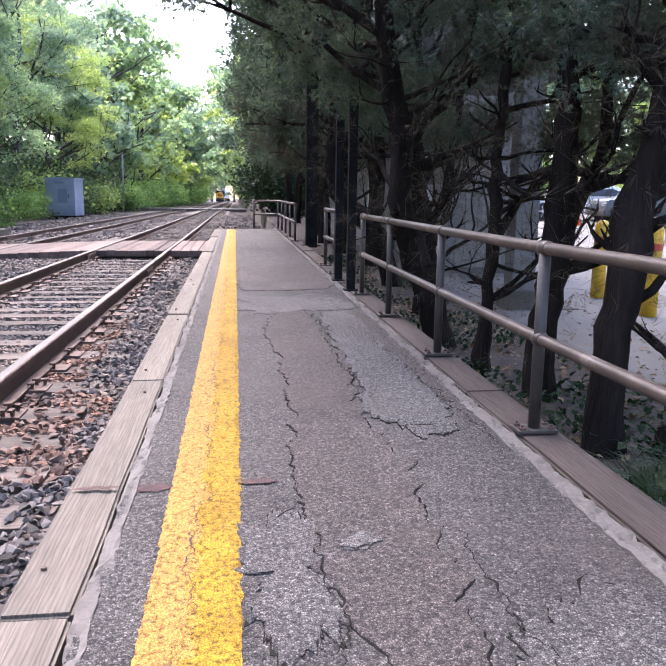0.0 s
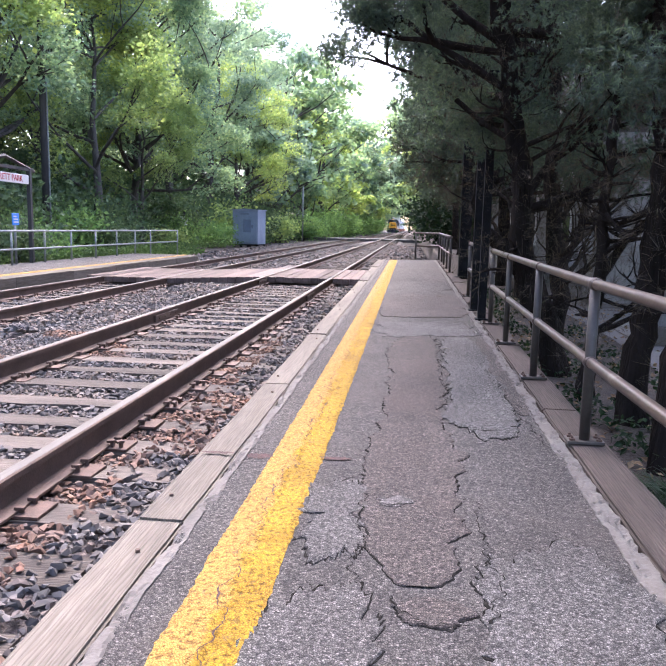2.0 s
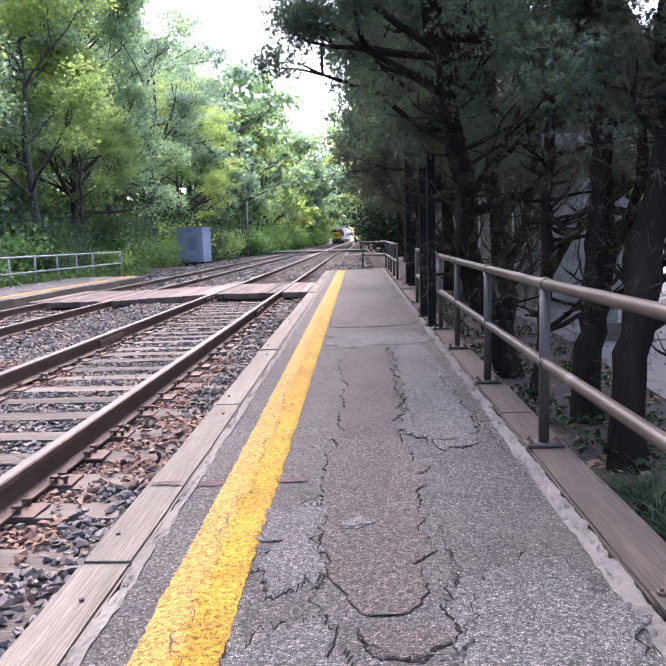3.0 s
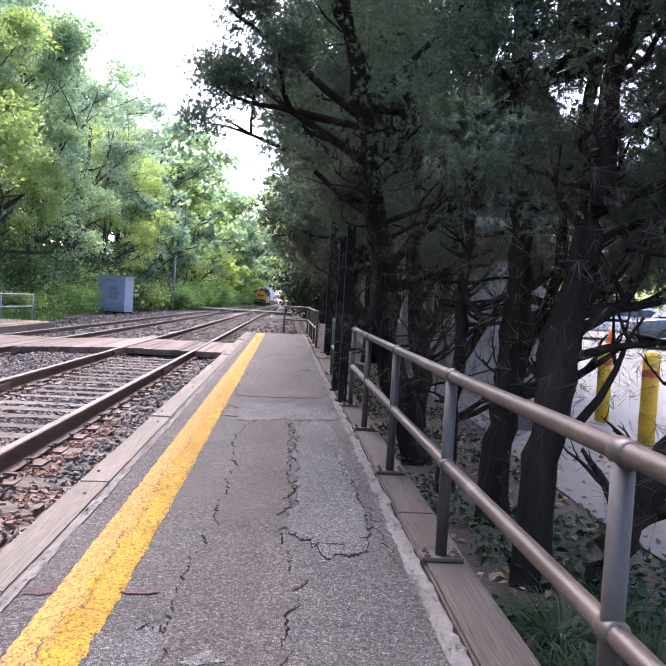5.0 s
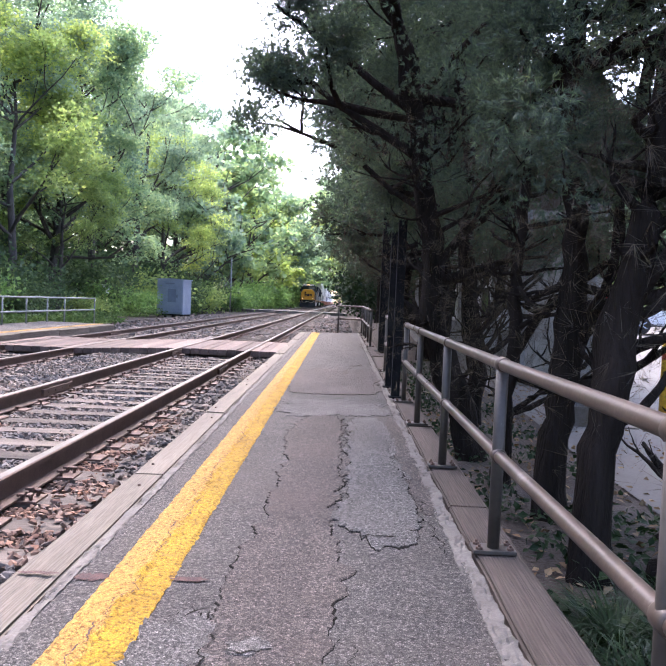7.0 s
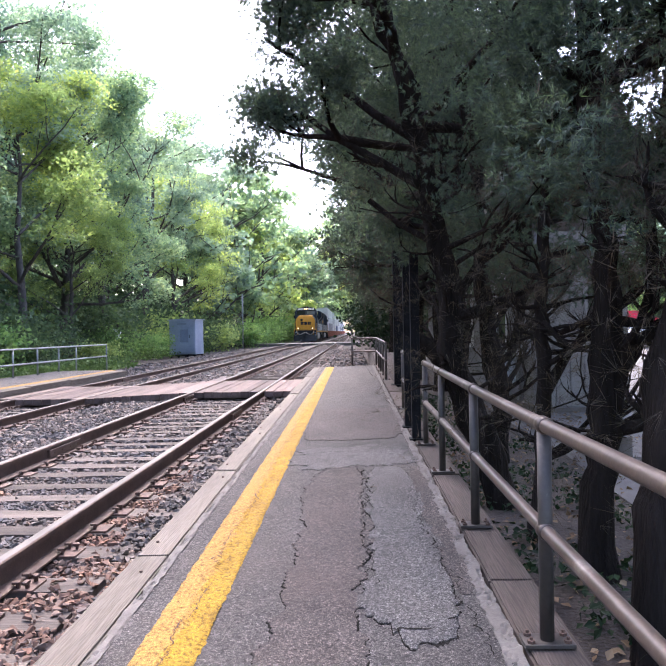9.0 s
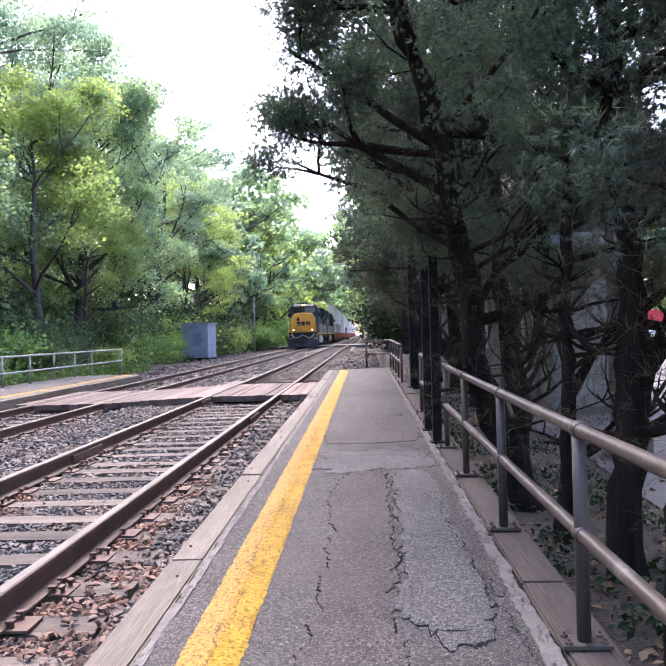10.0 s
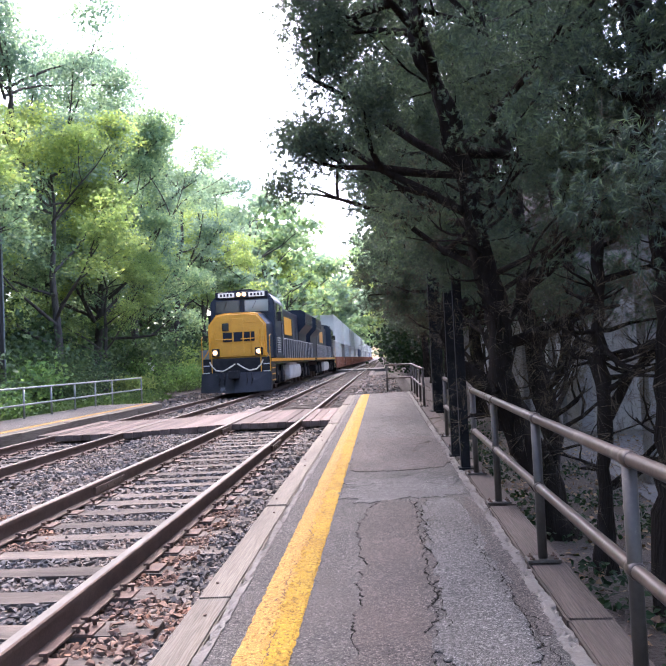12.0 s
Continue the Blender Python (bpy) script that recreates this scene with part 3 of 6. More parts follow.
def tie_mesh(seed):
    rnd = random.Random(seed)
    bm = box(B(), -1.295, 1.295, -0.115, 0.115, -0.17, 0.0)
    bmesh.ops.subdivide_edges(bm, edges=[e for e in bm.edges if abs(e.verts[0].co.x - e.verts[1].co.x) > 1], cuts=6)
    for v in bm.verts:
        v.co.y += rnd.uniform(-0.012, 0.012)
        v.co.z += rnd.uniform(-0.006, 0.004) if v.co.z > -0.05 else 0
    return link_mesh("tie", bm, M["tie"])


def make_track(name, rails, z, y_shift, joints, label, plates_to):
    rnd = random.Random(int(abs(rails[0]) * 10) + 5)
    track = tagged(empty(name), label, "railway track", "pair of tracks")
    for x, j in zip(rails, joints):
        make_rail(x, z, track, j)
    mid = (rails[0] + rails[1]) / 2
    ties = [tie_mesh(s) for s in range(4)]
    plate, spike = plate_mesh(), spike_mesh()
    rows, rest = [], []
    y = -6.0 + y_shift
    while y < 640:
        rows.append(y)
        y += 0.53 * rnd.uniform(0.84, 1.16)
    top = z - 0.186
    for i, y in enumerate(rows):
        if y < 56:
            shared("tie", rnd.choice(ties), track, pose(mid + rnd.uniform(-0.04, 0.04), y, top + rnd.uniform(-0.006, 0.006), 0, 0, rnd.uniform(-1.6, 1.6)))
            if y < plates_to:
                for x in rails:
                    shared("tie_plate", plate, track, pose(x, y, top + 0.0, 0, 0, rnd.uniform(-2, 2)))
                    for s in (-1, 1):
                        for dy in (-0.055, 0.055):
                            if rnd.random() < 0.8:
                                shared("spike", spike, track, pose(x + s * 0.085, y + dy * s, top - 0.012 + rnd.uniform(0, 0.02), rnd.uniform(-8, 8), 0, 0 if s > 0 else 180))
                                if rnd.random() < 0.35:
                                    shared("spike", spike, track, pose(x + s * 0.135, y - dy * s, top + 0.004, rnd.uniform(-8, 8), rnd.uniform(-6, 6), rnd.uniform(0, 180)))
        else:
            rest.append(y)
    v0 = np.array([(-1.29, -0.115, -0.12), (1.29, -0.115, -0.12), (1.29, 0.115, -0.12), (-1.29, 0.115, -0.12), (-1.29, -0.115, 0), (1.29, -0.115, 0), (1.29, 0.115, 0), (-1.29, 0.115, 0)])
    f0 = np.array([(4, 5, 6, 7), (0, 1, 5, 4), (1, 2, 6, 5), (2, 3, 7, 6), (3, 0, 4, 7)])
    vs = np.concatenate([v0 + (mid, y, top) for y in rest])
    fs = np.concatenate([f0 + 8 * i for i in range(len(rest))])
    far = new("tie", raw("far_ties", vs, fs, M["tie"]))
    far.parent = track
    tagged(far, "weathered wooden ties far along the line", kind="stuff")
    return rows


near_ties = make_track("railway_track", NEAR, 0.0, 0.0, ((11.9,), (8.6, 15.0)), "near railway track with rusty rails on weathered wooden ties", 26)
far_ties = make_track("railway_track", FAR, DROP, 0.2, ((19.0,), (23.0,)), "far railway track with rusty rails on weathered wooden ties", 22)


# ---- ballast stones ----
def stone_shapes(count=14):
    rnd = np.random.RandomState(4)
    out = []
    for _ in range(count):
        bm = bmesh.new()
        for p in rnd.normal(size=(9, 3)):
            p = p / np.linalg.norm(p) * rnd.uniform(0.75, 1.1)
            bm.verts.new(p)
        bmesh.ops.convex_hull(bm, input=bm.verts)
        bm.verts.index_update()
        v = np.array([q.co[:] for q in bm.verts]) * rnd.uniform((1.0, 0.75, 0.55), (1.4, 1.0, 0.85))
        f = np.array([[q.index for q in p.verts] for p in bm.faces])
        bm.free()
        out.append((v, f))
    return out


def scatter_stones(name, cells, size, material, label):
    """cells: x, y, z rows of the places."""
    shapes = stone_shapes()
    rnd = np.random.RandomState(len(cells))
    vs, fs, k = [], [], 0
    for c in cells:
        a, b = rnd.uniform(0, 2 * math.pi), rnd.uniform(-0.5, 0.5)
        ca, sa, cb, sb = math.cos(a), math.sin(a), math.cos(b), math.sin(b)
        R = np.array([[ca, -sa, 0], [sa, ca, 0], [0, 0, 1]]) @ np.array([[1, 0, 0], [0, cb, -sb], [0, sb, cb]])
        v, f = shapes[rnd.randint(len(shapes))]
        vs.append(v @ R.T * (size * rnd.uniform(0.55, 1.25)) + c)
        fs.append(f + k)
        k += len(v)
    ob = new(name, raw(name, np.concatenate(vs), np.concatenate(fs), material))
    tagged(ob, label, "ballast", kind="stuff")


def ballast_places(x0, x1, y0, y1, step, keep, tie_rows, mid, z, size, seed):
    rnd = random.Random(seed)
    rows = np.array(tie_rows)
    out = []
    y = y0
    while y < y1:
        x = x0
        while x < x1:
            px, py = x + rnd.uniform(-0.5, 0.5) * step, y + rnd.uniform(-0.5, 0.5) * step
            x += step
            if rnd.random() > keep:
                continue
            lift = 0.0
            if any(abs(px - r) < 0.05 for r in (*NEAR, *FAR)):
                continue
            if mid is not None and abs(px - mid) < 1.3:
                d = np.min(np.abs(rows - py))
                inside = abs(px - mid) < 1.0
                if d < 0.125 and rnd.random() < (0.96 if inside else 0.72):
                    continue
                if any(abs(px - r) < 0.2 for r in (*NEAR, *FAR)) and d < 0.13:
                    continue
                lift = -0.006 if inside else 0.016
            out.append((px, py, z + lift + rnd.uniform(-0.012, 0.014)))
        y += step
    return np.array(out)


# ---- platform ----
def sheet(name, x0, x1, y0, y1, nx, ny, lift, material, ragged=0.0, seed=0.0, thick=0.0):
    """A sheet on the platform's surface, whose long edges may be ragged."""
    bm = B()
    rows = []
    for j in range(ny + 1):
        y = y0 + (y1 - y0) * j / ny
        a = x0 + ragged * (noise.noise((seed, y * 4.1, 0)) + 0.8 * noise.noise((seed, y * 19, 4)))
        b = x1 + ragged * (noise.noise((seed + 9, y * 4.1, 0)) + 0.8 * noise.noise((seed + 9, y * 19, 4)))
        rows.append([bm.verts.new((x, y, zp(x, y) + lift + 0.004 * noise.noise((x * 2.5, y * 2.5, 0.5)))) for x in (a + (b - a) * i / nx for i in range(nx + 1))])
    for r, s in zip(rows, rows[1:]):
        for i in range(nx):
            bm.faces.new((r[i], r[i + 1], s[i + 1], s[i]))
    if thick:
        top = list(bm.faces)
        r = bmesh.ops.extrude_face_region(bm, geom=top)
        for v in (g for g in r["geom"] if isinstance(g, bmesh.types.BMVert)):
            v.co.z -= thick
        bmesh.ops.recalc_face_normals(bm, faces=bm.faces)
    return bm


def surf(x, y):
    """The platform's uneven surface."""
    return zp(x, y) + 0.004 * noise.noise((x * 2.5, y * 2.5, 0.5))


def blot(name, cx, cy, rx, ry, lift, material, parent, seed, rough=0.18, label="", power=1.0, lean=0.0, edge=True):
    """A ragged-edged skin of asphalt on the platform."""
    bm = B()
    n = int(180 + 90 * max(rx, ry))
    c = bm.verts.new((cx, cy, surf(cx, cy) + lift))
    inner, ring, foot = [], [], []
    for k in range(n):
        a = 2 * math.pi * k / n
        ca, sa = math.cos(a), math.sin(a)
        x = cx + abs(ca) ** power * math.copysign(1, ca) * rx
        y = cy + abs(sa) ** power * math.copysign(1, sa) * ry
        d = rough * (0.16 * noise.noise((x * 5, y * 5, seed)) + 0.11 * noise.noise((x * 16, y * 16, seed)) + 0.05 * noise.noise((x * 70, y * 70, seed)))
        ln = math.hypot(x - cx, y - cy) or 1
        x, y = x + (x - cx) / ln * d, y + (y - cy) / ln * d
        inner.append(bm.verts.new((cx + (x - cx) * 0.95, cy + (y - cy) * 0.95, surf(x, y) + lift)))
        ring.append(bm.verts.new((x, y, surf(x, y) + lift * 0.6)))
        foot.append(bm.verts.new((x, y, surf(x, y) - 0.01)))
    for k in range(n):
        j = (k + 1) % n
        bm.faces.new((c, inner[k], inner[j]))
        bm.faces.new((inner[k], ring[k], ring[j], inner[j]))
        bm.faces.new((ring[k], foot[k], foot[j], ring[j]))
    ob = part(name, bm, material, parent, label)
    if edge:
        blot("patch_edge", cx, cy, rx + 0.003, ry + 0.004, lift * 0.4, M["crack"], ob, seed + 0.04, rough * 1.05, "", power, lean, False)
    return ob


def crack(parent, way, width, seed, lift=0.0118, line_mat="crack"):
    """A jagged dark crack, or a painted shadow line, along a few turns."""
    bm = B()
    pts = []
    for (x0, y0), (x1, y1) in zip(way, way[1:]):
        n = max(3, int(math.hypot(x1 - x0, y1 - y0) / 0.012))
        pts += [(x0 + (x1 - x0) * i / n, y0 + (y1 - y0) * i / n) for i in range(n)]
    a = b = None
    for i, (x, y) in enumerate(pts):
        w = 0.55 * width * (0.4 + 3.2 * max(0.0, noise.noise((i * 0.2, seed, 0)))) + 0.0008
        x += 0.04 * noise.noise((i * 0.06, seed, 7)) + 0.035 * noise.noise((i * 0.21, seed, 8)) + 0.016 * noise.noise((i * 0.7, seed, 9))
        y += 0.03 * noise.noise((i * 0.15, seed, 11)) + 0.012 * noise.noise((i * 0.6, seed, 12))
        z = zp(x, y) + lift + 0.002 * noise.noise((x * 2.5, y * 2.5, 0.5))
        flat = abs(way[-1][0] - way[0][0]) > abs(way[-1][1] - way[0][1])
        p, q = (((x, y - w, z), (x, y + w, z)) if flat else ((x - w, y, z), (x + w, y, z)))
        c, d = bm.verts.new(p), bm.verts.new(q)
        if a:
            bm.faces.new((a, b, d, c))
        a, b = c, d
    return part("crack", bm, M[line_mat], parent)


def lane(y0, y1, lift, lip=0.0):
    """A long skin of asphalt whose two sides are torn in scallops."""
    bm, rows = B(), []
    n = int((y1 - y0) / 0.01)
    for i in range(n + 1):
        y = y0 + (y1 - y0) * i / n
        pinch = min(1.0, ((y - y0) / 0.5) ** 0.5 * 0.9 + 0.1, ((y1 - y) / 0.35) ** 0.5 * 0.75 + 0.25)
        tear = []
        for k in (3.0, 8.0):
            lobe = abs(noise.noise((y * 3.4 + 0.8 * noise.noise((y * 2.2, k, 6)), k, 0)))
            tear.append(0.06 * noise.noise((y * 1.1, k, 0)) + 0.13 * (lobe - 0.22) + 0.03 * noise.noise((y * 11, k, 2)) + 0.016 * noise.noise((y * 33, k, 3)))
        mid = 1.84 + 0.012 * (y - 3)
        a, b = mid - 0.2 * pinch + tear[0], mid + 0.19 * pinch + tear[1]
        if lip:
            a -= lip * (0.35 + 1.6 * max(0.0, noise.noise((y * 5, 1, 5))))
            b += lip * (0.35 + 1.6 * max(0.0, noise.noise((y * 5, 6, 5))))
        xs = (a, a + 0.012, mid, b - 0.012, b)
        rows.append([bm.verts.new((x, y, surf(x, y) + (lift if 0 < k < 4 else -0.004))) for k, x in enumerate(xs)])
    for r, s in zip(rows, rows[1:]):
        for i in range(4):
            bm.faces.new((r[i], r[i + 1], s[i + 1], s[i]))
    return bm


def broken(bm):
    """Lets a strip sink away where it has crumbled."""
    for v in bm.verts:
        k = noise.noise((v.co.x * 30, v.co.y * 6, 3)) + 0.8 * noise.noise((v.co.x * 60, v.co.y * 28, 5))
        v.co.z += 0.02 * min(0.1, k + 0.12)
    return bm


def make_platform():
    slab = part("platform", sheet("platform", 1.045, 2.50, -7, 20.3, 14, 220, 0.0, M["asphalt"], thick=0.4), M["asphalt"])
    tagged(slab, "narrow worn asphalt station platform, cracked and patched", "platform", kind="structure")
    part("edge_concrete", broken(sheet("c", 1.035, 1.078, -7, 20.3, 6, 1500, 0.005, M["concrete"], 0.012, 3.0, 0.3)), M["concrete"], slab, "crumbling concrete strip beside the edge timbers")
    part("kerb_concrete", broken(sheet("c", 2.468, 2.535, -7, 20.3, 6, 1500, 0.006, M["concrete"], 0.016, 8.0, 0.3)), M["concrete"], slab, "crumbling concrete strip beside the railing timbers")
    bm = sheet("y", 1.19, 1.422, -7, 20.1, 20, 1500, 0.008, M["yellow"], 0.007, 21.0)
    for v in bm.verts:
        x, y = v.co.x, v.co.y
        u = abs(x - 1.305) / 0.12
        v.co.z += 0.007 * noise.noise((x * 38, y * 22, 1)) * (1.3 - u) + 0.007 * max(0, noise.noise((x * 9, y * 4.5, 6))) - 0.007 * max(0, u - 0.8) / 0.2
        # a broken ridge along the middle, higher on the worn side
        v.co.z += 0.018 * max(0.0, 1 - abs(x - 1.30 - 0.05 * noise.noise((y * 3.1, 4, 0)) - 0.03 * noise.noise((y * 11, 2, 0))) / 0.014) * max(0.0, 0.35 + noise.noise((y * 6, 8, 0)))
        if u > 0.85:
            v.co.x += 0.006 * noise.noise((x * 3, y * 55, 9))
    part("yellow_line", bm, M["yellow"], slab, "worn thick yellow safety line", True)
    strip = part("asphalt_lane", lane(1.2, 5.9, 0.0065), M["patch_brown"], slab, "smoother brownish strip of asphalt with ragged edges")
    part("crack", lane(1.2, 5.92, 0.004, 0.0065), M["crack"], strip, "dark broken edge")
    blot("patch", 2.22, 4.3, 0.17, 1.6, 0.009, M["patch_dark"], slab, 2.0, 0.85, "grey asphalt patch", 0.6)
    blot("patch", 2.43, 4.5, 0.06, 1.35, 0.007, M["patch_brown"], slab, 3.0, 0.35, "reddish worn asphalt beside the kerb", 0.7, edge=False)
    blot("patch", 2.19, 3.14, 0.19, 0.3, 0.012, M["patch_dark"], slab, 5.0, 0.3, "raised square-ended grey asphalt patch", 0.6)
    blot("patch", 2.24, 1.02, 0.24, 0.46, 0.009, M["patch_pale"], slab, 7.0, 0.7, "pale grey asphalt patch", 0.7)
    blot("patch", 1.74, 1.83, 0.075, 0.06, 0.01, M["patch_pale"], slab, 9.0, 0.3, "small pale asphalt blob")
    blot("patch", 1.87, 1.07, 0.105, 0.075, 0.0085, M["patch_brown"], slab, 12.0, 0.25, "sunken brownish patch")
    blot("patch", 1.55, 1.72, 0.1, 0.4, 0.008, M["patch_pale"], slab, 14.0, 0.8, "thin grey asphalt skin", 0.8)
    blot("patch", 1.56, 0.7, 0.17, 0.5, 0.008, M["patch_pale"], slab, 17.0, 0.8, "thin grey asphalt skin", 0.7)
    blot("patch", 1.95, 6.4, 0.5, 0.5, 0.008, M["patch_dark"], slab, 19.0, 1.1, "wide grey asphalt patch", 0.45, edge=False)
    blot("patch", 1.95, 8.6, 0.52, 1.3, 0.01, M["patch_brown"], slab, 23.0, 0.5, "brownish smooth asphalt patch", 0.35, edge=False)
    for way, w, s in (
        (((1.56, 2.02), (1.6, 2.07)), 0.004, 2),
        (((2.04, 3.0), (2.04, 3.4), (2.01, 4.0), (2.03, 4.6), (2.09, 5.2), (1.98, 5.9), (1.70, 5.75)), 0.007, 3),
        (((2.05, 2.86), (2.13, 2.82), (2.24, 2.83), (2.36, 2.93)), 0.008, 4),
        (((2.06, 1.9), (2.04, 1.6), (2.03, 1.35), (2.05, 1.2), (2.0, 1.0)), 0.0035, 5),
        (((1.65, 1.2), (1.64, 1.5), (1.62, 1.8), (1.69, 1.9)), 0.0035, 6),
        (((1.76, 1.13), (1.79, 1.06), (1.86, 0.99), (1.96, 1.0)), 0.005, 7),
        (((1.67, 1.86), (1.74, 1.77), (1.81, 1.82)), 0.0035, 8),
        (((1.2, 7.25), (1.6, 7.2), (2.0, 6.9), (2.44, 6.6)), 0.007, 9),
        (((1.4, 6.45), (1.8, 6.6), (2.1, 6.55), (2.42, 6.3)), 0.008, 10),
        (((1.4, 10.9), (1.9, 10.6), (2.45, 9.8)), 0.008, 11),
        (((1.4, 12.6), (2.0, 12.4), (2.45, 12.2)), 0.01, 12),
        (((1.4, 15.0), (2.0, 15.1), (2.45, 14.7)), 0.012, 13),
        (((2.42, 2.6), (2.40, 3.3), (2.36, 3.9), (2.33, 4.9)), 0.005, 14),
    ):
        crack(slab, way, w, s * 3.7)
    # Brown strips imitating the shadow lines along the yellow paint's broken ridge.
    for k in range(9):
        y = -0.6 + 1.05 * k
        crack(slab, ((1.30, y), (1.285 + 0.03 * (k % 2), y + 0.4), (1.31, y + 0.8)), 0.0025, 60 + k * 2.3, 0.0165, "rust_stain")
    # rust that has run across the edge timber and the asphalt
    for k, (x0, x1, r) in enumerate(((0.86, 1.02, 0.022), (1.06, 1.2, 0.05), (1.41, 1.55, 0.028))):
        bm, last = B(), None
        for i in range(41):
            x = x0 + (x1 - x0) * i / 40
            w = r * min(1, i / 8, (40 - i) / 8 + 0.1) * (0.5 + 0.5 * abs(noise.noise((x * 30, k, 0))) + 0.5 * noise.noise((x * 90, k, 4)))
            y, z = 2.32 + 0.012 * noise.noise((x * 25, k, 2)), (0.0045 if k else 0.0145)
            pair = [bm.verts.new((x, y + q, zp(x, 2.32) + z)) for q in (-max(w, 0.001), max(w, 0.001))]
            if last:
                bm.faces.new((last[0], pair[0], pair[1], last[1]))
            last = pair
        part("rust_stain", bm, M["rust_stain"], slab, "faint rust-red stain")
    rnd = random.Random(3)
    seams = [-6.9, -5.08, -2.86, -0.64, 1.58, 3.80, 5.92, 8.1, 10.3, 12.4, 14.6, 16.7, 18.6, 20.3]
    for y0, y1 in zip(seams, seams[1:]):
        bm = B()
        dz = rnd.uniform(-0.006, 0.006)
        box(bm, 0.85, 1.025, y0 + 0.004, y1 - 0.004, zp(0.93, (y0 + y1) / 2) - 0.25, zp(0.93, (y0 + y1) / 2) + 0.008 + dz)
        bmesh.ops.subdivide_edges(bm, edges=[e for e in bm.edges if abs(e.verts[0].co.y - e.verts[1].co.y) > 1], cuts=14)
        bmesh.ops.bevel(bm, geom=[e for e in bm.edges if len(e.link_faces) == 2 and e.calc_face_angle() > 1], offset=0.009, segments=2, affect="EDGES")
        for v in bm.verts:
            v.co.x += 0.004 * noise.noise((v.co.y * 2.3, v.co.x * 5, 1)) + rnd.uniform(-0.0008, 0.0008)
            v.co.z += zp(0.93, v.co.y) - zp(0.93, (y0 + y1) / 2) + 0.003 * noise.noise((v.co.y * 3, v.co.x * 9, 2))
        t = part("edge_timber", bm, M["timber"], slab, "grey weathered edge timber with checks and nail holes")
        for k in range(2):
            yy = y0 + (0.22 if k == 0 else (y1 - y0) - 0.25)
            part("nail", tube(B(), [(0.905 + 0.05 * k, yy, zp(0.9, yy) + 0.0), (0.905 + 0.05 * k, yy, zp(0.9, yy) + 0.018 + dz)], 0.008, 8), M["plate"], t)
    seams = [-6.9, -3.3, -1.0, 1.15, 3.31, 5.5, 7.7, 9.9, 12.1, 14.3, 16.5, 18.4, 20.3]
    for y0, y1 in zip(seams, seams[1:]):
        bm = B()
        dz, dx = rnd.uniform(-0.008, 0.012), rnd.uniform(-0.012, 0.012)
        zc = zp(2.63, (y0 + y1) / 2)
        box(bm, 2.548, 2.745 + dx, y0 + 0.004, y1 - 0.004, zc - 0.26, zc + 0.012 + dz)
        bmesh.ops.subdivide_edges(bm, edges=[e for e in bm.edges if abs(e.verts[0].co.y - e.verts[1].co.y) > 1], cuts=14)
        bmesh.ops.bevel(bm, geom=[e for e in bm.edges if len(e.link_faces) == 2 and e.calc_face_angle() > 1], offset=0.01, segments=2, affect="EDGES")
        for v in bm.verts:
            v.co.x += 0.006 * noise.noise((v.co.y * 2.3, v.co.x * 5, 3))
            v.co.z += zp(2.63, v.co.y) - zc + 0.004 * noise.noise((v.co.y * 3, v.co.x * 9, 4))
        part("railing_timber", bm, M["timber_red"], slab, "brown weathered timber under the railing")


make_platform()


# ---- plank crossing ----
def make_crossing():
    rnd = random.Random(12)
    y0, y1 = 15.3, 18.9
    root = tagged(empty("plank_crossing"), "red-brown plank crossing laid between and beside the rails", "crossing")
    spans = ((0.06, 0.83, 0.0, 0.0), (-1.44, -0.06, 0.0, 0.0), (-3.80, -1.57, 0.0, -0.1), (-5.31, -3.93, -0.1, -0.1), (-5.72, -5.44, -0.1, -0.08))
    for xa, xb, za, zb in spans:
        n = max(1, round((xb - xa) / 0.2))
        for i in range(n):
            a, b = xa + (xb - xa) * i / n, xa + (xb - xa) * (i + 1) / n
            z = za + (zb - za) * (1 - (i + 0.5) / n)
            bm = box(B(), a + 0.006, b - 0.006, y0 + rnd.uniform(-0.02, 0.02), y1 + rnd.uniform(-0.02, 0.02), z - 0.13, z - 0.004 + rnd.uniform(-0.008, 0.004), 0.006)
            part("plank", bm, M["plank"], root)
    for xa, xb, z in ((0.1, 0.83, -0.13), (-1.42, -0.1, -0.13), (-3.78, -1.6, -0.18), (-5.3, -3.95, -0.23)):
        for ya in (y0 + 0.25, y1 - 0.45):
            part("bearer", box(B(), xa, xb, ya, ya + 0.2, z - 0.17, z - 0.002, 0.005), M["tie"], root)
    # the paler road crossing farther along the line
    road = part("road", box(B(), -16, 8, 80, 87, -0.5, -0.02), M["parking"], None)
    tagged(road, "pale asphalt road crossing the tracks far off", "road", kind="structure")


make_crossing()


# ---- opposite platform ----
def make_far_platform():
    slab = part("opposite_platform", box(B(), -8.3, -5.99, -14, 24.6, -0.34, 0.045, 0.01), M["concrete"])
    tagged(slab, "low pale concrete platform on the opposite side of the tracks", "platform", kind="structure")
    part("yellow_line", box(B(), -6.35, -6.12, -14, 24.4, 0.049, 0.053), M["yellow"], slab, "worn yellow safety line")
    part("walkway", box(B(), -8.2, -6.42, -14, 24.4, 0.049, 0.052), M["patch_pale"], slab, "worn grey asphalt walkway")
    rnd = random.Random(8)
    y = -14.0
    while y < 24.4:
        y1 = min(24.6, y + 2.4)
        part("edge_timber", box(B(), -5.98, -5.8, y + 0.006, y1 - 0.006, -0.33, 0.04 + rnd.uniform(-0.01, 0.012), 0.008), M["timber"], slab)
        y = y1


make_far_platform()


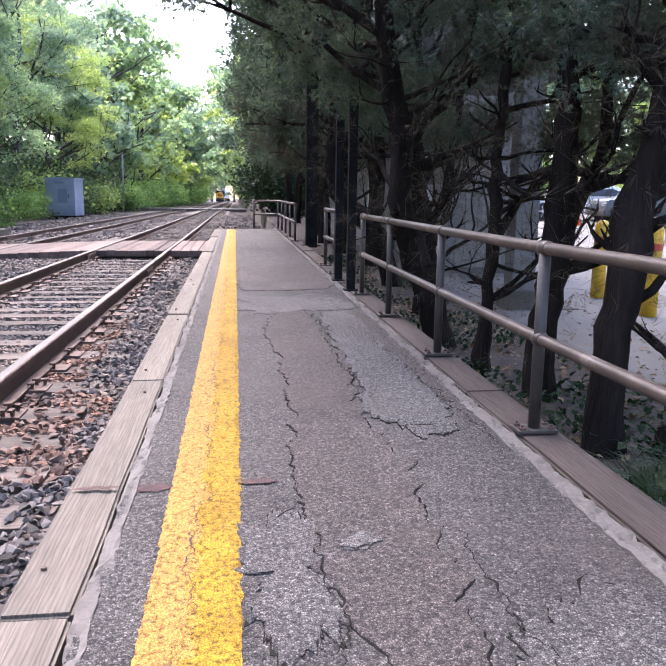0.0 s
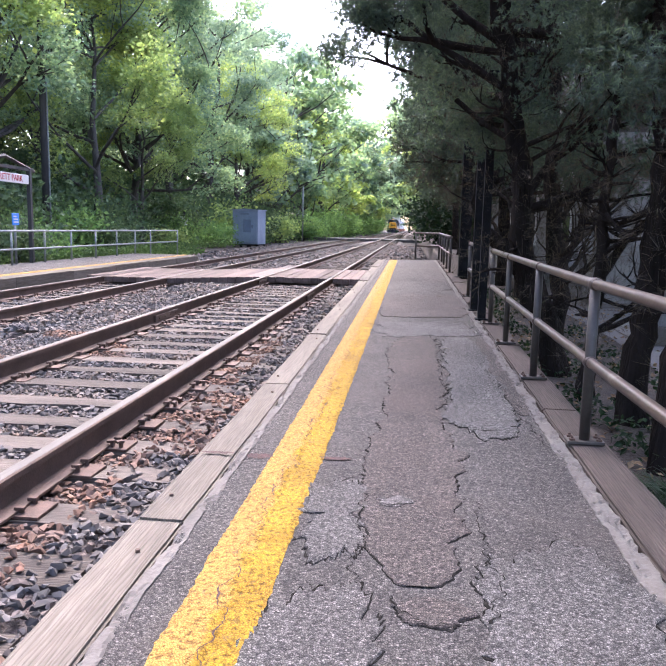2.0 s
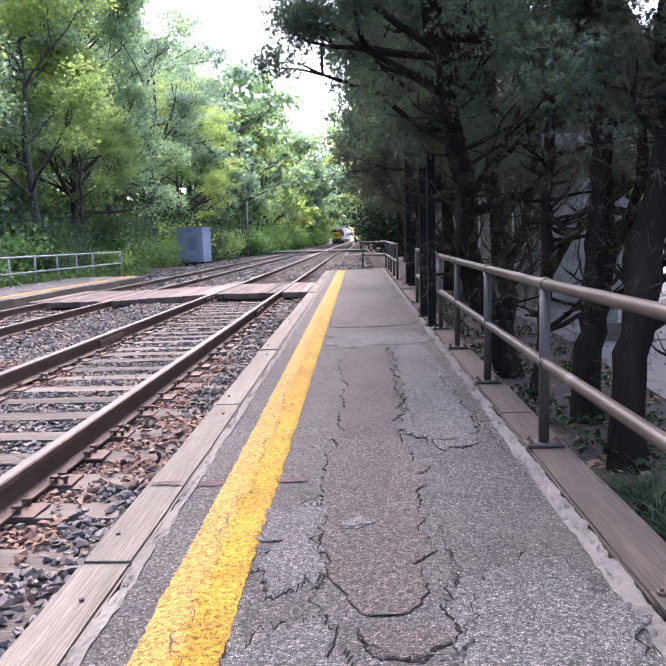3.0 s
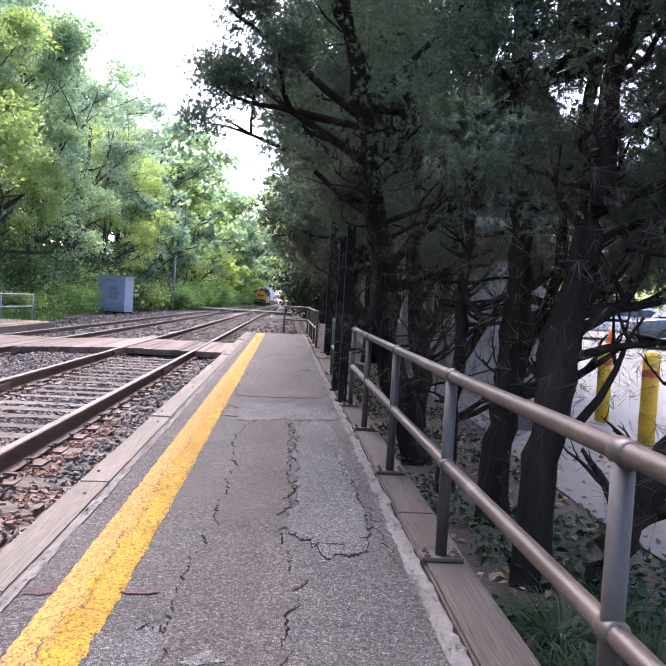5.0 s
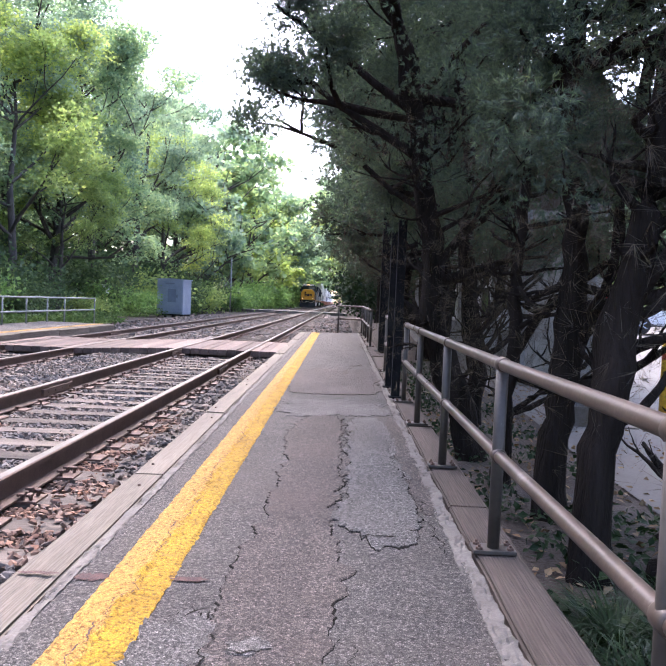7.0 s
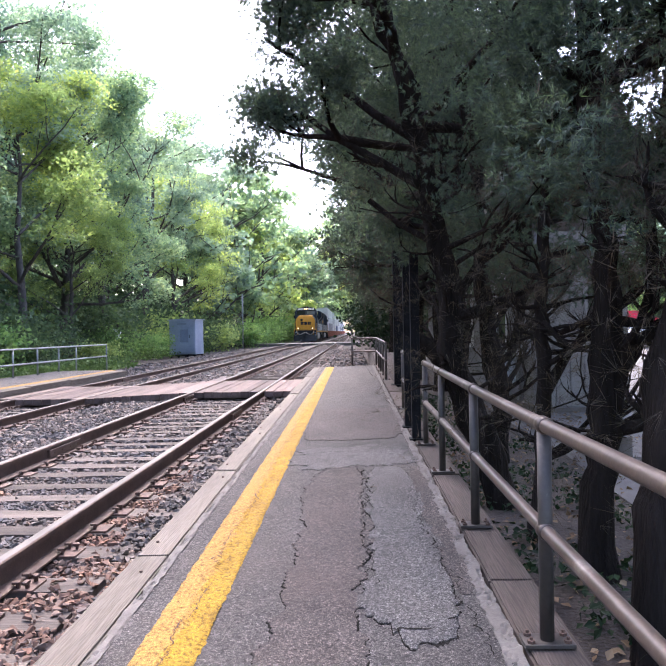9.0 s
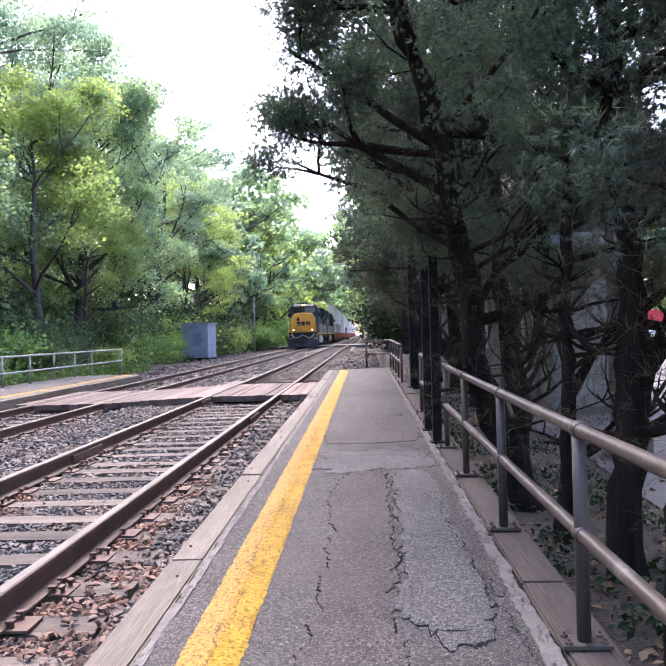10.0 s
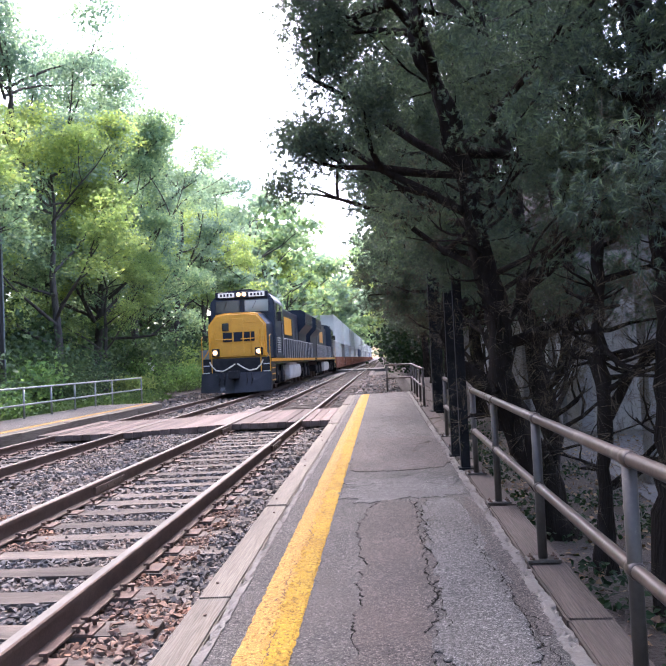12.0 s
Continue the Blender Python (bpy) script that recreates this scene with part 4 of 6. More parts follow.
# ---- pipe railings ----
def base_plate_mesh():
    return link_mesh("base_plate", box(B(), -0.085, 0.085, -0.05, 0.05, 0, 0.014, 0.002), M["pipe_dull"])


def bolt_mesh():
    bm = tube(B(), [(0, 0, 0.012), (0, 0, 0.024)], 0.014, 6)
    tube(bm, [(0, 0, 0.02), (0, 0, 0.034)], 0.006, 6)
    return link_mesh("bolt", bm, M["plate"])


PLATE, BOLT = base_plate_mesh(), bolt_mesh()


def collar(bm, p, axis, r=0.034):
    d = Vector(axis).normalized() * 0.032
    tube(bm, [Vector(p) - d, Vector(p) - d * 0.7, Vector(p) + d * 0.7, Vector(p) + d], [r * 0.82, r, r, r * 0.82], 14)


def railing(label, places, top=0.749, middle=0.386, r=0.0245):
    """A pipe railing: round posts on bolted plates, a top rail and a middle rail."""
    root = tagged(empty("pipe_railing"), label, "railing", "platform railings")
    tops, mids = [], []
    for x, y in places:
        z = zp(2.63, y) + 0.012
        post = part("post", tube(B(), [(x, y, z), (x, y, z + top)], r, 14), M["pipe_dull"], root, smooth=False)
        post.data.polygons.foreach_set("use_smooth", [True] * len(post.data.polygons))
        plate = shared("base_plate", PLATE, post, pose(x, y, z))
        for sx, sy in ((-0.062, -0.03), (0.062, -0.03), (-0.062, 0.03), (0.062, 0.03)):
            shared("bolt", BOLT, plate, pose(sx, sy, 0))
        tops.append(Vector((x, y, z + top))), mids.append(Vector((x, y, z + middle)))
    for name, pts in (("top_rail", tops), ("middle_rail", mids)):
        bm = tube(B(), pts, r, 14)
        for i, p in enumerate(pts):
            d = pts[min(i + 1, len(pts) - 1)] - pts[max(i - 1, 0)]
            collar(bm, p, d, 0.031)
        part(name, bm, M["pipe"], root, "brown pipe rail with bright patches painted as highlights", True)
    return root


railing("brown steel pipe railing bolted to the platform timbers", [(2.627, y) for y in (-3.1, -1.68, -0.25, 1.19, 2.67, 4.115, 5.55, 6.78)])
railing("brown steel pipe railing beyond the dark posts", [(2.62, y) for y in (8.6, 9.6)])
railing("brown pipe railing that turns across the platform end", [(2.62, 14.6), (2.62, 16.0), (2.62, 17.4), (2.62, 18.8), (2.6, 20.15), (1.93, 20.15)])


def steel_post(x, y, w, h, label):
    bm = box(B(), x - w / 2, x + w / 2, y - w / 2, y + w / 2, zp(x, y) - 0.02, h, 0.006)
    root = tagged(part("steel_post", bm, M["black_steel"]), label, "post", "dark posts")
    bm = box(B(), x - w * 0.8, x + w * 0.8, y - w * 0.8, y + w * 0.8, zp(x, y) + 0.008, zp(x, y) + 0.024, 0.003)
    part("foot_plate", bm, M["black_steel"], root)
    part("cap", box(B(), x - w * 0.55, x + w * 0.55, y - w * 0.55, y + w * 0.55, h, h + 0.02, 0.003), M["black_steel"], root)


steel_post(2.57, 7.12, 0.085, 2.75, "tall square dark steel post at the railing end")
steel_post(2.56, 7.95, 0.085, 2.75, "tall square dark steel post beside its twin")
steel_post(2.82, 13.4, 0.21, 4.6, "thick dark square post among the cedars")


def galv_fence():
    root = tagged(empty("pipe_fence"), "galvanised pipe fence along the opposite platform", "fence")
    pts = [(-7.85, y) for y in (3.2, 4.8, 6.4, 7.9, 9.4, 10.9, 12.6, 14.2, 15.8, 17.4, 18.9, 20.5, 22.1, 23.7)] + [(-7.85, 25.2), (-7.85, 28.3)]
    tops, mids = [], []
    for x, y in pts:
        z = 0.02 if y < 25 else -0.34
        p = part("post", tube(B(), [(x, y, z), (x, y, 0.88)], 0.027, 10), M["galv"], root, smooth=True)
        tops.append((x, y, 0.88)), mids.append((x, y, 0.43))
    part("top_rail", tube(B(), tops, 0.027, 10), M["galv"], root, smooth=True)
    part("middle_rail", tube(B(), mids, 0.027, 10), M["galv"], root, smooth=True)


galv_fence()


# ---- signs and poles on the opposite side ----
def station_sign():
    x = -8.05
    root = tagged(empty("station_sign"), "white station name board with red letters in a gabled frame", "sign")
    for y in (14.9, 17.1):
        part("post", box(B(), x - 0.05, x + 0.05, y - 0.05, y + 0.05, 0.04, 2.45, 0.006), M["pole_wood"], root)
    part("beam", box(B(), x - 0.04, x + 0.04, 14.7, 17.3, 2.39, 2.47, 0.005), M["pole_wood"], root)
    bm = B()
    for y0, z0, y1, z1 in ((14.65, 2.4, 16.0, 2.68), (17.35, 2.4, 16.0, 2.68)):
        tube(bm, [(x, y0, z0), (x, y1, z1)], 0.05, 4)
    part("gable", bm, M["pole_wood"], root)
    board = part("board", box(B(), x - 0.015, x + 0.03, 14.97, 17.03, 2.06, 2.29, 0.012), M["sign_white"], root)
    text_mesh("lettering", "GARRETT PARK", 0.215, M["sign_red"], board, Matrix.Translation((x + 0.033, 16.0, 2.175)) @ Matrix(((0, 0, 1, 0), (1, 0, 0, 0), (0, 1, 0, 0), (0, 0, 0, 1))), 0.003, 0.97)


station_sign()


def blue_sign():
    root = tagged(empty("blue_sign"), "small blue notice on a galvanised post by the fence", "sign")
    part("post", tube(B(), [(-8.0, 16.25, 0.04), (-8.0, 16.25, 1.31)], 0.03, 10), M["galv"], root, smooth=True)
    board = part("board", box(B(), -7.99, -7.965, 16.1, 16.4, 1.02, 1.31, 0.01), M["sign_blue"], root)
    bm = B()
    for k in range(3):
        box(bm, -7.963, -7.96, 16.14, 16.36 - 0.04 * k, 1.08 + 0.07 * k, 1.11 + 0.07 * k)
    part("pictogram", bm, M["sign_white"], board, "plain white bars")


blue_sign()


def utility_pole(x, y, r, h, label):
    pts = [(x, y, gz(x, y) - 0.1), (x, y, h * 0.5), (x, y, h)]
    root = tagged(part("utility_pole", tube(B(), pts, [r, r * 0.85, r * 0.7], 12), M["pole_wood"], smooth=True), label, "pole")
    part("conduit", tube(B(), [(x + r + 0.02, y, gz(x, y)), (x + r + 0.01, y, h * 0.6)], 0.025, 8), M["galv"], root)


utility_pole(-10.5, 22.6, 0.13, 10.5, "dark wooden utility pole behind the platform fence")


def relay_cabinet():
    root = tagged(empty("relay_cabinet", pose(-9.35, 48.3, -0.32, 0, 0, -12) @ Matrix.Diagonal((1.1, 1.1, 1.08, 1))), "grey-blue steel relay cabinet standing on short legs by the track", "cabinet")
    part("body", box(B(), -0.86, 0.86, -0.6, 0.6, 0.2, 2.32, 0.03), M["cabinet"], root)
    part("roof", prism(B(), [(-0.93, 2.321), (0.93, 2.321), (0.93, 2.37), (0, 2.42), (-0.93, 2.37)], -0.66, 0.66), M["cabinet"], root)
    door = part("door", box(B(), -0.78, 0.78, -0.635, -0.602, 0.3, 2.25, 0.012), M["cabinet"], root)
    part("vent", box(B(), -0.3, 0.3, -0.648, -0.637, 2.05, 2.13, 0.004), M["cabinet_dark"], door)
    part("panel", box(B(), -0.12, 0.42, -0.65, -0.637, 0.95, 1.75, 0.006), M["cabinet_dark"], door, "darker square panel")
    part("handle", tube(B(), [(0.5, -0.67, 1.2), (0.5, -0.67, 1.4)], 0.02, 8), M["black_steel"], door)
    part("skid", box(B(), -0.86, 0.86, -0.55, -0.45, 0.12, 0.198, 0.005), M["black_steel"], root)
    part("skid", box(B(), -0.86, 0.86, 0.45, 0.55, 0.12, 0.198, 0.005), M["black_steel"], root)
    for x in (-0.8, -0.3, 0.3, 0.8):
        for y in (-0.5, 0.5):
            part("leg", box(B(), x - 0.05, x + 0.05, y - 0.05, y + 0.05, -0.05, 0.118, 0.004), M["black_steel"], root)


relay_cabinet()


def signal_mast():
    x, y = -9.2, 72.0
    root = tagged(part("signal_mast", tube(B(), [(x, y, -0.4), (x, y, 5.2)], 0.08, 10), M["galv"], smooth=True), "thin pale steel mast beside the track", "mast")
    part("brace", tube(B(), [(x, y, 3.3), (x - 0.9, y, 1.9)], 0.03, 8), M["galv"], root)
    part("bracket", tube(B(), [(x, y, 3.3), (x - 0.5, y, 2.6), (x, y, 1.9)], 0.03, 8), M["galv"], root)


signal_mast()


def meter_box():
    x, y = -11.6, 41.0
    root = tagged(part("post", box(B(), x - 0.06, x + 0.06, y - 0.06, y + 0.06, -0.4, 1.9, 0.006), M["pole_wood"]), "small pale meter box on a wooden post at the wood's edge", "meter box")
    root.name = "meter_post"
    part("meter_box", box(B(), x - 0.2, x + 0.2, y - 0.22, y - 0.065, 1.05, 1.6, 0.02), M["box_white"], root)


meter_box()


# ---- bollards, cars ----
def bollard(x, y, h):
    z = gz(x, y)
    bm = tube(B(), [(x, y, z - 0.05), (x, y, z + h - 0.06), (x, y, z + h - 0.015), (x, y, z + h)], [0.085, 0.085, 0.06, 0.02], 18)
    root = tagged(part("bollard", bm, M["yellow_bollard"], smooth=True), "yellow painted steel bollard with a red band", "bollard", "parking bollards")
    part("band", tube(B(), [(x, y, z + h - 0.27), (x, y, z + h - 0.2)], 0.088, 18, False), M["red_tape"], root)


bollard(5.75, 6.96, 0.98)
bollard(5.93, 8.4, 0.98)
bollard(5.13, 4.95, 0.98)
bollard(5.75, 5.7, 0.98)


def car(m, paint, label, suv=False):
    root = tagged(empty("car", m), label, "car", "parked cars")
    h = 1.72 if suv else 1.45
    n, wid = 13, 0.93
    belt = 1.02 if suv else 0.9
    prof = [(-2.3, 0.35), (2.3, 0.35), (2.34, 0.62), (2.28, belt - 0.12), (1.3, belt), (0.75 if suv else 0.6, h - 0.12), (0.3, h - 0.02), (-1.2, h), (-1.95 if suv else -1.6, h - 0.14), (-2.22, belt), (-2.33, 0.7)]
    bm = B()
    a = [bm.verts.new((-wid + (0.14 if z > belt + 0.1 else 0), y, z)) for y, z in prof]
    b = [bm.verts.new((wid - (0.14 if z > belt + 0.1 else 0), y, z)) for y, z in prof]
    k = len(prof)
    for i in range(k):
        bm.faces.new((a[i], a[(i + 1) % k], b[(i + 1) % k], b[i]))
    bm.faces.new(list(reversed(a))), bm.faces.new(b)
    bmesh.ops.recalc_face_normals(bm, faces=bm.faces)
    bmesh.ops.bevel(bm, geom=list(bm.edges), offset=0.05, segments=2, affect="EDGES", profile=0.6)
    body = part("body", bm, paint, root, smooth=True)
    for s in (-1, 1):
        bm = B()
        win = [(-1.75, belt + 0.07), (1.0, belt + 0.07), (0.55, h - 0.17), (-1.55, h - 0.17)]
        x0, x1 = s * 0.815, s * 0.80
        v = [bm.verts.new((s * (wid + 0.004 - (0.14 if z > belt + 0.2 else 0.05)), y, z)) for y, z in win]
        bm.faces.new(v if s > 0 else list(reversed(v)))
        r = bmesh.ops.extrude_face_region(bm, geom=list(bm.faces))
        for q in (g for g in r["geom"] if isinstance(g, bmesh.types.BMVert)):
            q.co.x += s * 0.01
        part("side_window", bm, M["dark_window"], body)
        part("mirror", box(B(), s * 0.93 - 0.09, s * 0.93 + 0.09, 0.85, 1.0, belt + 0.02, belt + 0.16, 0.03), paint, body)
        for y in (-1.42, 1.42):
            w = part("wheel", tube(B(), [(s * 0.74, y, 0.34), (s * 0.95, y, 0.34)], 0.345, 24), M["tyre"], root)
            bm = tube(B(), [(s * 0.951, y, 0.34), (s * 0.962, y, 0.34)], 0.07, 12)
            for q in range(5):
                an = q * 2 * math.pi / 5
                tube(bm, [(s * 0.957, y, 0.34), (s * 0.957, y + 0.22 * math.cos(an), 0.34 + 0.22 * math.sin(an))], 0.028, 6)
            part("rim", bm, M["chrome"], w)
    bm = B()
    v = [bm.verts.new(p) for p in ((-0.72, 1.26, belt + 0.06), (0.72, 1.26, belt + 0.06), (0.66, 0.82, h - 0.17), (-0.66, 0.82, h - 0.17))]
    bm.faces.new(v)
    for q in bm.verts:
        q.co.y += 0.05
    part("windscreen", bm, M["dark_window"], body)
    for s in (-1, 1):
        part("headlight", box(B(), s * 0.68 - 0.17, s * 0.68 + 0.17, 2.2, 2.325, 0.66, 0.8, 0.03), M["chrome"], body)
    part("bumper", box(B(), -0.85, 0.85, 2.28, 2.36, 0.38, 0.56, 0.03), M["tyre"], body)
    return root


def on_lot(x, y, turn):
    return pose(x, y, gz(x, y) + 0.015, 0, 0, turn)


car(on_lot(16.3, 23.8, 84), M["car_grey"], "dark grey sport utility car parked in the lot", True)
car(on_lot(15.3, 28.5, 80), M["car_white"], "white car parked behind the dark one")
car(on_lot(19.6, 37.5, 75), M["car_blue"], "blue car parked farther back in the lot")
car(on_lot(18.6, 43.5, -80), M["car_red"], "red car parked far back in the lot")


def cone(x, y):
    z = gz(x, y) + 0.014
    root = tagged(part("traffic_cone", tube(B(), [(x, y, z + 0.03), (x, y, z + 0.7)], [0.15, 0.03], 16), M["cone"], smooth=True), "orange traffic cone standing on the lot", "cone")
    part("foot", box(B(), x - 0.19, x + 0.19, y - 0.19, y + 0.19, z, z + 0.028, 0.006), M["cone"], root)


cone(13.6, 24.6)


# ---- station house behind the cedars ----
def station_house():
    x0, x1, y0, y1, zb, h = 4.75, 6.15, 11.0, 27.0, -0.12, 3.1
    root = tagged(empty("station_house"), "white wooden station house with clapboard walls behind the cedars", "house")
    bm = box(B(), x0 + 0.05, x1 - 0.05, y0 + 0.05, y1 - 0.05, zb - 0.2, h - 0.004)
    wall = part("wall", bm, M["shaded_white_siding"], root, "white painted wooden wall, greyed for tree shade")
    part("plinth", box(B(), x0 - 0.04, x1 + 0.04, y0 - 0.04, y1 + 0.04, zb - 0.3, zb + 0.16, 0.01), M["concrete"], root, "grey concrete base")
    step = 0.145
    n = int((h - zb - 0.2) / step)
    for i in range(n):
        z = zb + 0.18 + step * i
        for ya, yb in ((12.2, 15.0), (15.4, 27.0)):
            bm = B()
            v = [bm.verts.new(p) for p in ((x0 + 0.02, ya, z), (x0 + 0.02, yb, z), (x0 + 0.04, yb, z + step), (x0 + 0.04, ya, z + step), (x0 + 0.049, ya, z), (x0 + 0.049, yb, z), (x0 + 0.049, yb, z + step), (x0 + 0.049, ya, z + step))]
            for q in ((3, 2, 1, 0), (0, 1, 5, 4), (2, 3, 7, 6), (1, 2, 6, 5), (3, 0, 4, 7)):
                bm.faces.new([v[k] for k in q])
            part("clapboard", bm, M["shaded_white_siding"], wall)
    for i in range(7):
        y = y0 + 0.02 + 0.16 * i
        part("board", box(B(), x0 + 0.022, x0 + 0.048, y, y + 0.15, zb + 0.17, h - 0.01, 0.004), M["shaded_tan_siding"], wall)
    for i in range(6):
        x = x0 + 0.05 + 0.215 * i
        part("board", box(B(), x, x + 0.205, y0 + 0.022, y0 + 0.048, zb + 0.17, h - 0.01, 0.004), M["shaded_tan_siding"], wall)
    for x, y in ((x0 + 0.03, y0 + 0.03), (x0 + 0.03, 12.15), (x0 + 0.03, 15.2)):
        part("corner_board", box(B(), x - 0.09, x + 0.09, y - 0.09, y + 0.09, zb + 0.165, h, 0.008), M["shaded_white_siding"], wall)
    for ya in (13.2, 17.0, 20.5):
        win = part("window", box(B(), x0 + 0.0, x0 + 0.018, ya, ya + 0.9, 0.9, 2.2, 0.004), M["dark_window"], wall)
        bm = B()
        for a, b, c, d in ((ya - 0.08, ya, 0.82, 2.28), (ya + 0.9, ya + 0.98, 0.82, 2.28), (ya, ya + 0.9, 2.2, 2.28), (ya, ya + 0.9, 0.82, 0.9), (ya, ya + 0.9, 1.52, 1.57)):
            box(bm, x0 - 0.03, x0 + 0.02, a, b, c, d, 0.004)
        part("frame", bm, M["sign_white"], win)
    bm = prism(B(), [(x0 - 0.5, h - 0.05), (x0 - 0.5, h + 0.07), ((x0 + x1) / 2, h + 2.0), (x1 + 0.5, h + 0.07), (x1 + 0.5, h - 0.05), ((x0 + x1) / 2, h + 1.86)], y0 - 0.4, y1 + 0.4)
    part("roof", bm, M["roofing"], root, "grey shingled gable roof")
    bm = prism(B(), [(x0 + 0.06, h - 0.02), (x1 - 0.06, h - 0.02), ((x0 + x1) / 2, h + 1.84)], y0 + 0.06, y1 - 0.06)
    part("gable", bm, M["shaded_tan_siding"], root)
    # meter boxes on the wall
    b1 = part("utility_box", box(B(), x0 - 0.2, x0 + 0.015, 12.6, 12.95, 0.28, 0.66, 0.015), M["box_grey"], root, "grey utility box fixed to the wall")
    part("conduit", tube(B(), [(x0 - 0.05, 12.78, 0.66), (x0 - 0.05, 12.78, 2.4)], 0.025, 8), M["galv"], b1)
    part("utility_box", box(B(), x0 - 0.16, x0 + 0.015, 11.5, 11.8, 0.8, 1.35, 0.015), M["box_grey"], root, "grey meter box fixed to the wall")
    # porch at the near end
    part("porch_roof", box(B(), 4.2, 5.35, 7.25, 10.55, 2.62, 2.76, 0.01), M["roofing"], root, "flat dark porch roof")
    part("porch_floor", box(B(), 4.4, 5.2, 7.4, 10.9, zb - 0.2, zb + 0.05, 0.01), M["concrete"], root)
    part("column", box(B(), 4.42, 4.68, 7.45, 7.71, zb + 0.25, 2.62, 0.01), M["shaded_white_siding"], root, "white square porch column, greyed for tree shade")
    part("column_base", box(B(), 4.36, 4.74, 7.39, 7.77, zb - 0.1, zb + 0.248, 0.012), M["concrete"], root, "grey concrete column base")


station_house()


# ---- trees ----
def leaf_quads(centres, normals_up, size, rnd, droop=0.0):
    """A bent leaf of two faces at each place."""
    n = len(centres)
    a = rnd.normal(size=(n, 3))
    a[:, 2] *= 0.7
    a[:, 2] -= droop
    a /= np.linalg.norm(a, axis=1, keepdims=True)
    b = rnd.normal(size=(n, 3)) + np.array((0, 0, normals_up))
    side = np.cross(a, b)
    side /= np.linalg.norm(side, axis=1, keepdims=True) + 1e-9
    s = size * rnd.uniform(0.6, 1.3, (n, 1))
    nrm = np.cross(side, a)
    p0 = centres - a * s * 0.5
    p2 = centres + a * s * 0.5
    p1 = centres + side * s * 0.36 + nrm * s * 0.1
    p3 = centres - side * s * 0.36 + nrm * s * 0.1
    v = np.stack([p0, p1, p2, p3], 1).reshape(-1, 3)
    i = np.arange(n)[:, None] * 4
    f = np.concatenate([i + (0, 1, 2), i + (0, 2, 3)], 1).reshape(-1, 3)
    return v, f


def limb(bm, rnd, start_at, way, length, r0, seg, wobble=0.18, ends=None, split=0):
    """A bending limb that forks; its twigs' ends are gathered."""
    p, d = Vector(start_at), Vector(way).normalized()
    pts, n = [p.copy()], 5
    for i in range(n):
        d = (d + Vector((rnd.uniform(-1, 1), rnd.uniform(-1, 1), rnd.uniform(-0.6, 1))) * wobble).normalized()
        p = p + d * length / n
        pts.append(p.copy())
    tube(bm, pts, [r0 * (1 - 0.75 * i / n) for i in range(n + 1)], seg, False)
    if ends is not None:
        ends += [pts[3], pts[4], pts[5]]
    for k in range(split):
        q = pts[rnd.choice((2, 3, 4))]
        side = Vector((rnd.uniform(-1, 1), rnd.uniform(-1, 1), rnd.uniform(-0.2, 0.9)))
        limb(bm, rnd, q, d + side, length * rnd.uniform(0.4, 0.6), r0 * 0.45, max(4, seg - 2), wobble, ends, split - 1 if split > 1 else 0)


def broadleaf(seed, h, spread, leaves, size, material, low=0.25, clump=1.0):
    """A woodland tree: trunk, forking limbs and a crown of leaf clumps with gaps."""
    rnd, nr = random.Random(seed), np.random.RandomState(seed)
    root = empty("tree")
    bm, ends = B(), []
    lean = Vector((rnd.uniform(-0.08, 0.08), rnd.uniform(-0.08, 0.08), 1))
    pts = [Vector((0, 0, -0.3)) + lean * (h * 0.8 * i / 7) + Vector((rnd.uniform(-1, 1), rnd.uniform(-1, 1), 0)) * 0.02 * h * (i / 7) for i in range(8)]
    r = 0.012 * h + 0.06
    tube(bm, pts, [r * (1.35 if i == 0 else 1 - 0.115 * i) for i in range(8)], 10, False)
    for k in range(15):
        t = rnd.uniform(low, 0.98)
        p = pts[0].lerp(pts[-1], t)
        a = rnd.uniform(0, 2 * math.pi)
        reach = spread * (0.55 + 0.6 * math.sin(math.pi * min(1, (t - low) / (1 - low) * 0.75 + 0.2)))
        limb(bm, rnd, p, (math.cos(a), math.sin(a), rnd.uniform(0.15, 0.9)), reach, r * 0.42 * (1.1 - 0.6 * t), 6, 0.2, ends, 2)
    part("trunk", bm, M["bark_wood"], root, "dark trunk with forking limbs", True)
    ends = np.array([e[:] for e in ends])
    c = ends[nr.randint(len(ends), size=leaves // (60 if size > 0.3 else 110))]
    c = c + nr.normal(size=c.shape) * 0.25 * clump
    per = nr.randint(len(c), size=leaves)
    off = np.clip(nr.normal(size=(leaves, 3)), -1.5, 1.5) * np.array((0.42, 0.42, 0.15)) * clump
    off[:, 2] -= 0.35 * (off[:, 0] ** 2 + off[:, 1] ** 2)
    v, f = leaf_quads(c[per] + off, 1.9, size, nr, 0.25)
    crown = new("crown", raw("crown", v, f, M[material]))
    crown.parent = root
    crown["label"] = "loose leafy crown with gaps"
    return root


def plant(src, x, y, turn, scale, label, cat="tree", group="woodland trees"):
    ob = copy_thing(src, Matrix.Identity(4))
    ob.scale = (scale, scale, scale)
    ob.matrix_basis = pose(x, y, gz(x, y), 0, 0, turn) @ Matrix.Diagonal((scale, scale, scale, 1))
    return tagged(ob, label, cat, group)


def discard(root):
    for o in (*root.children_recursive, root):
        bpy.data.objects.remove(o)


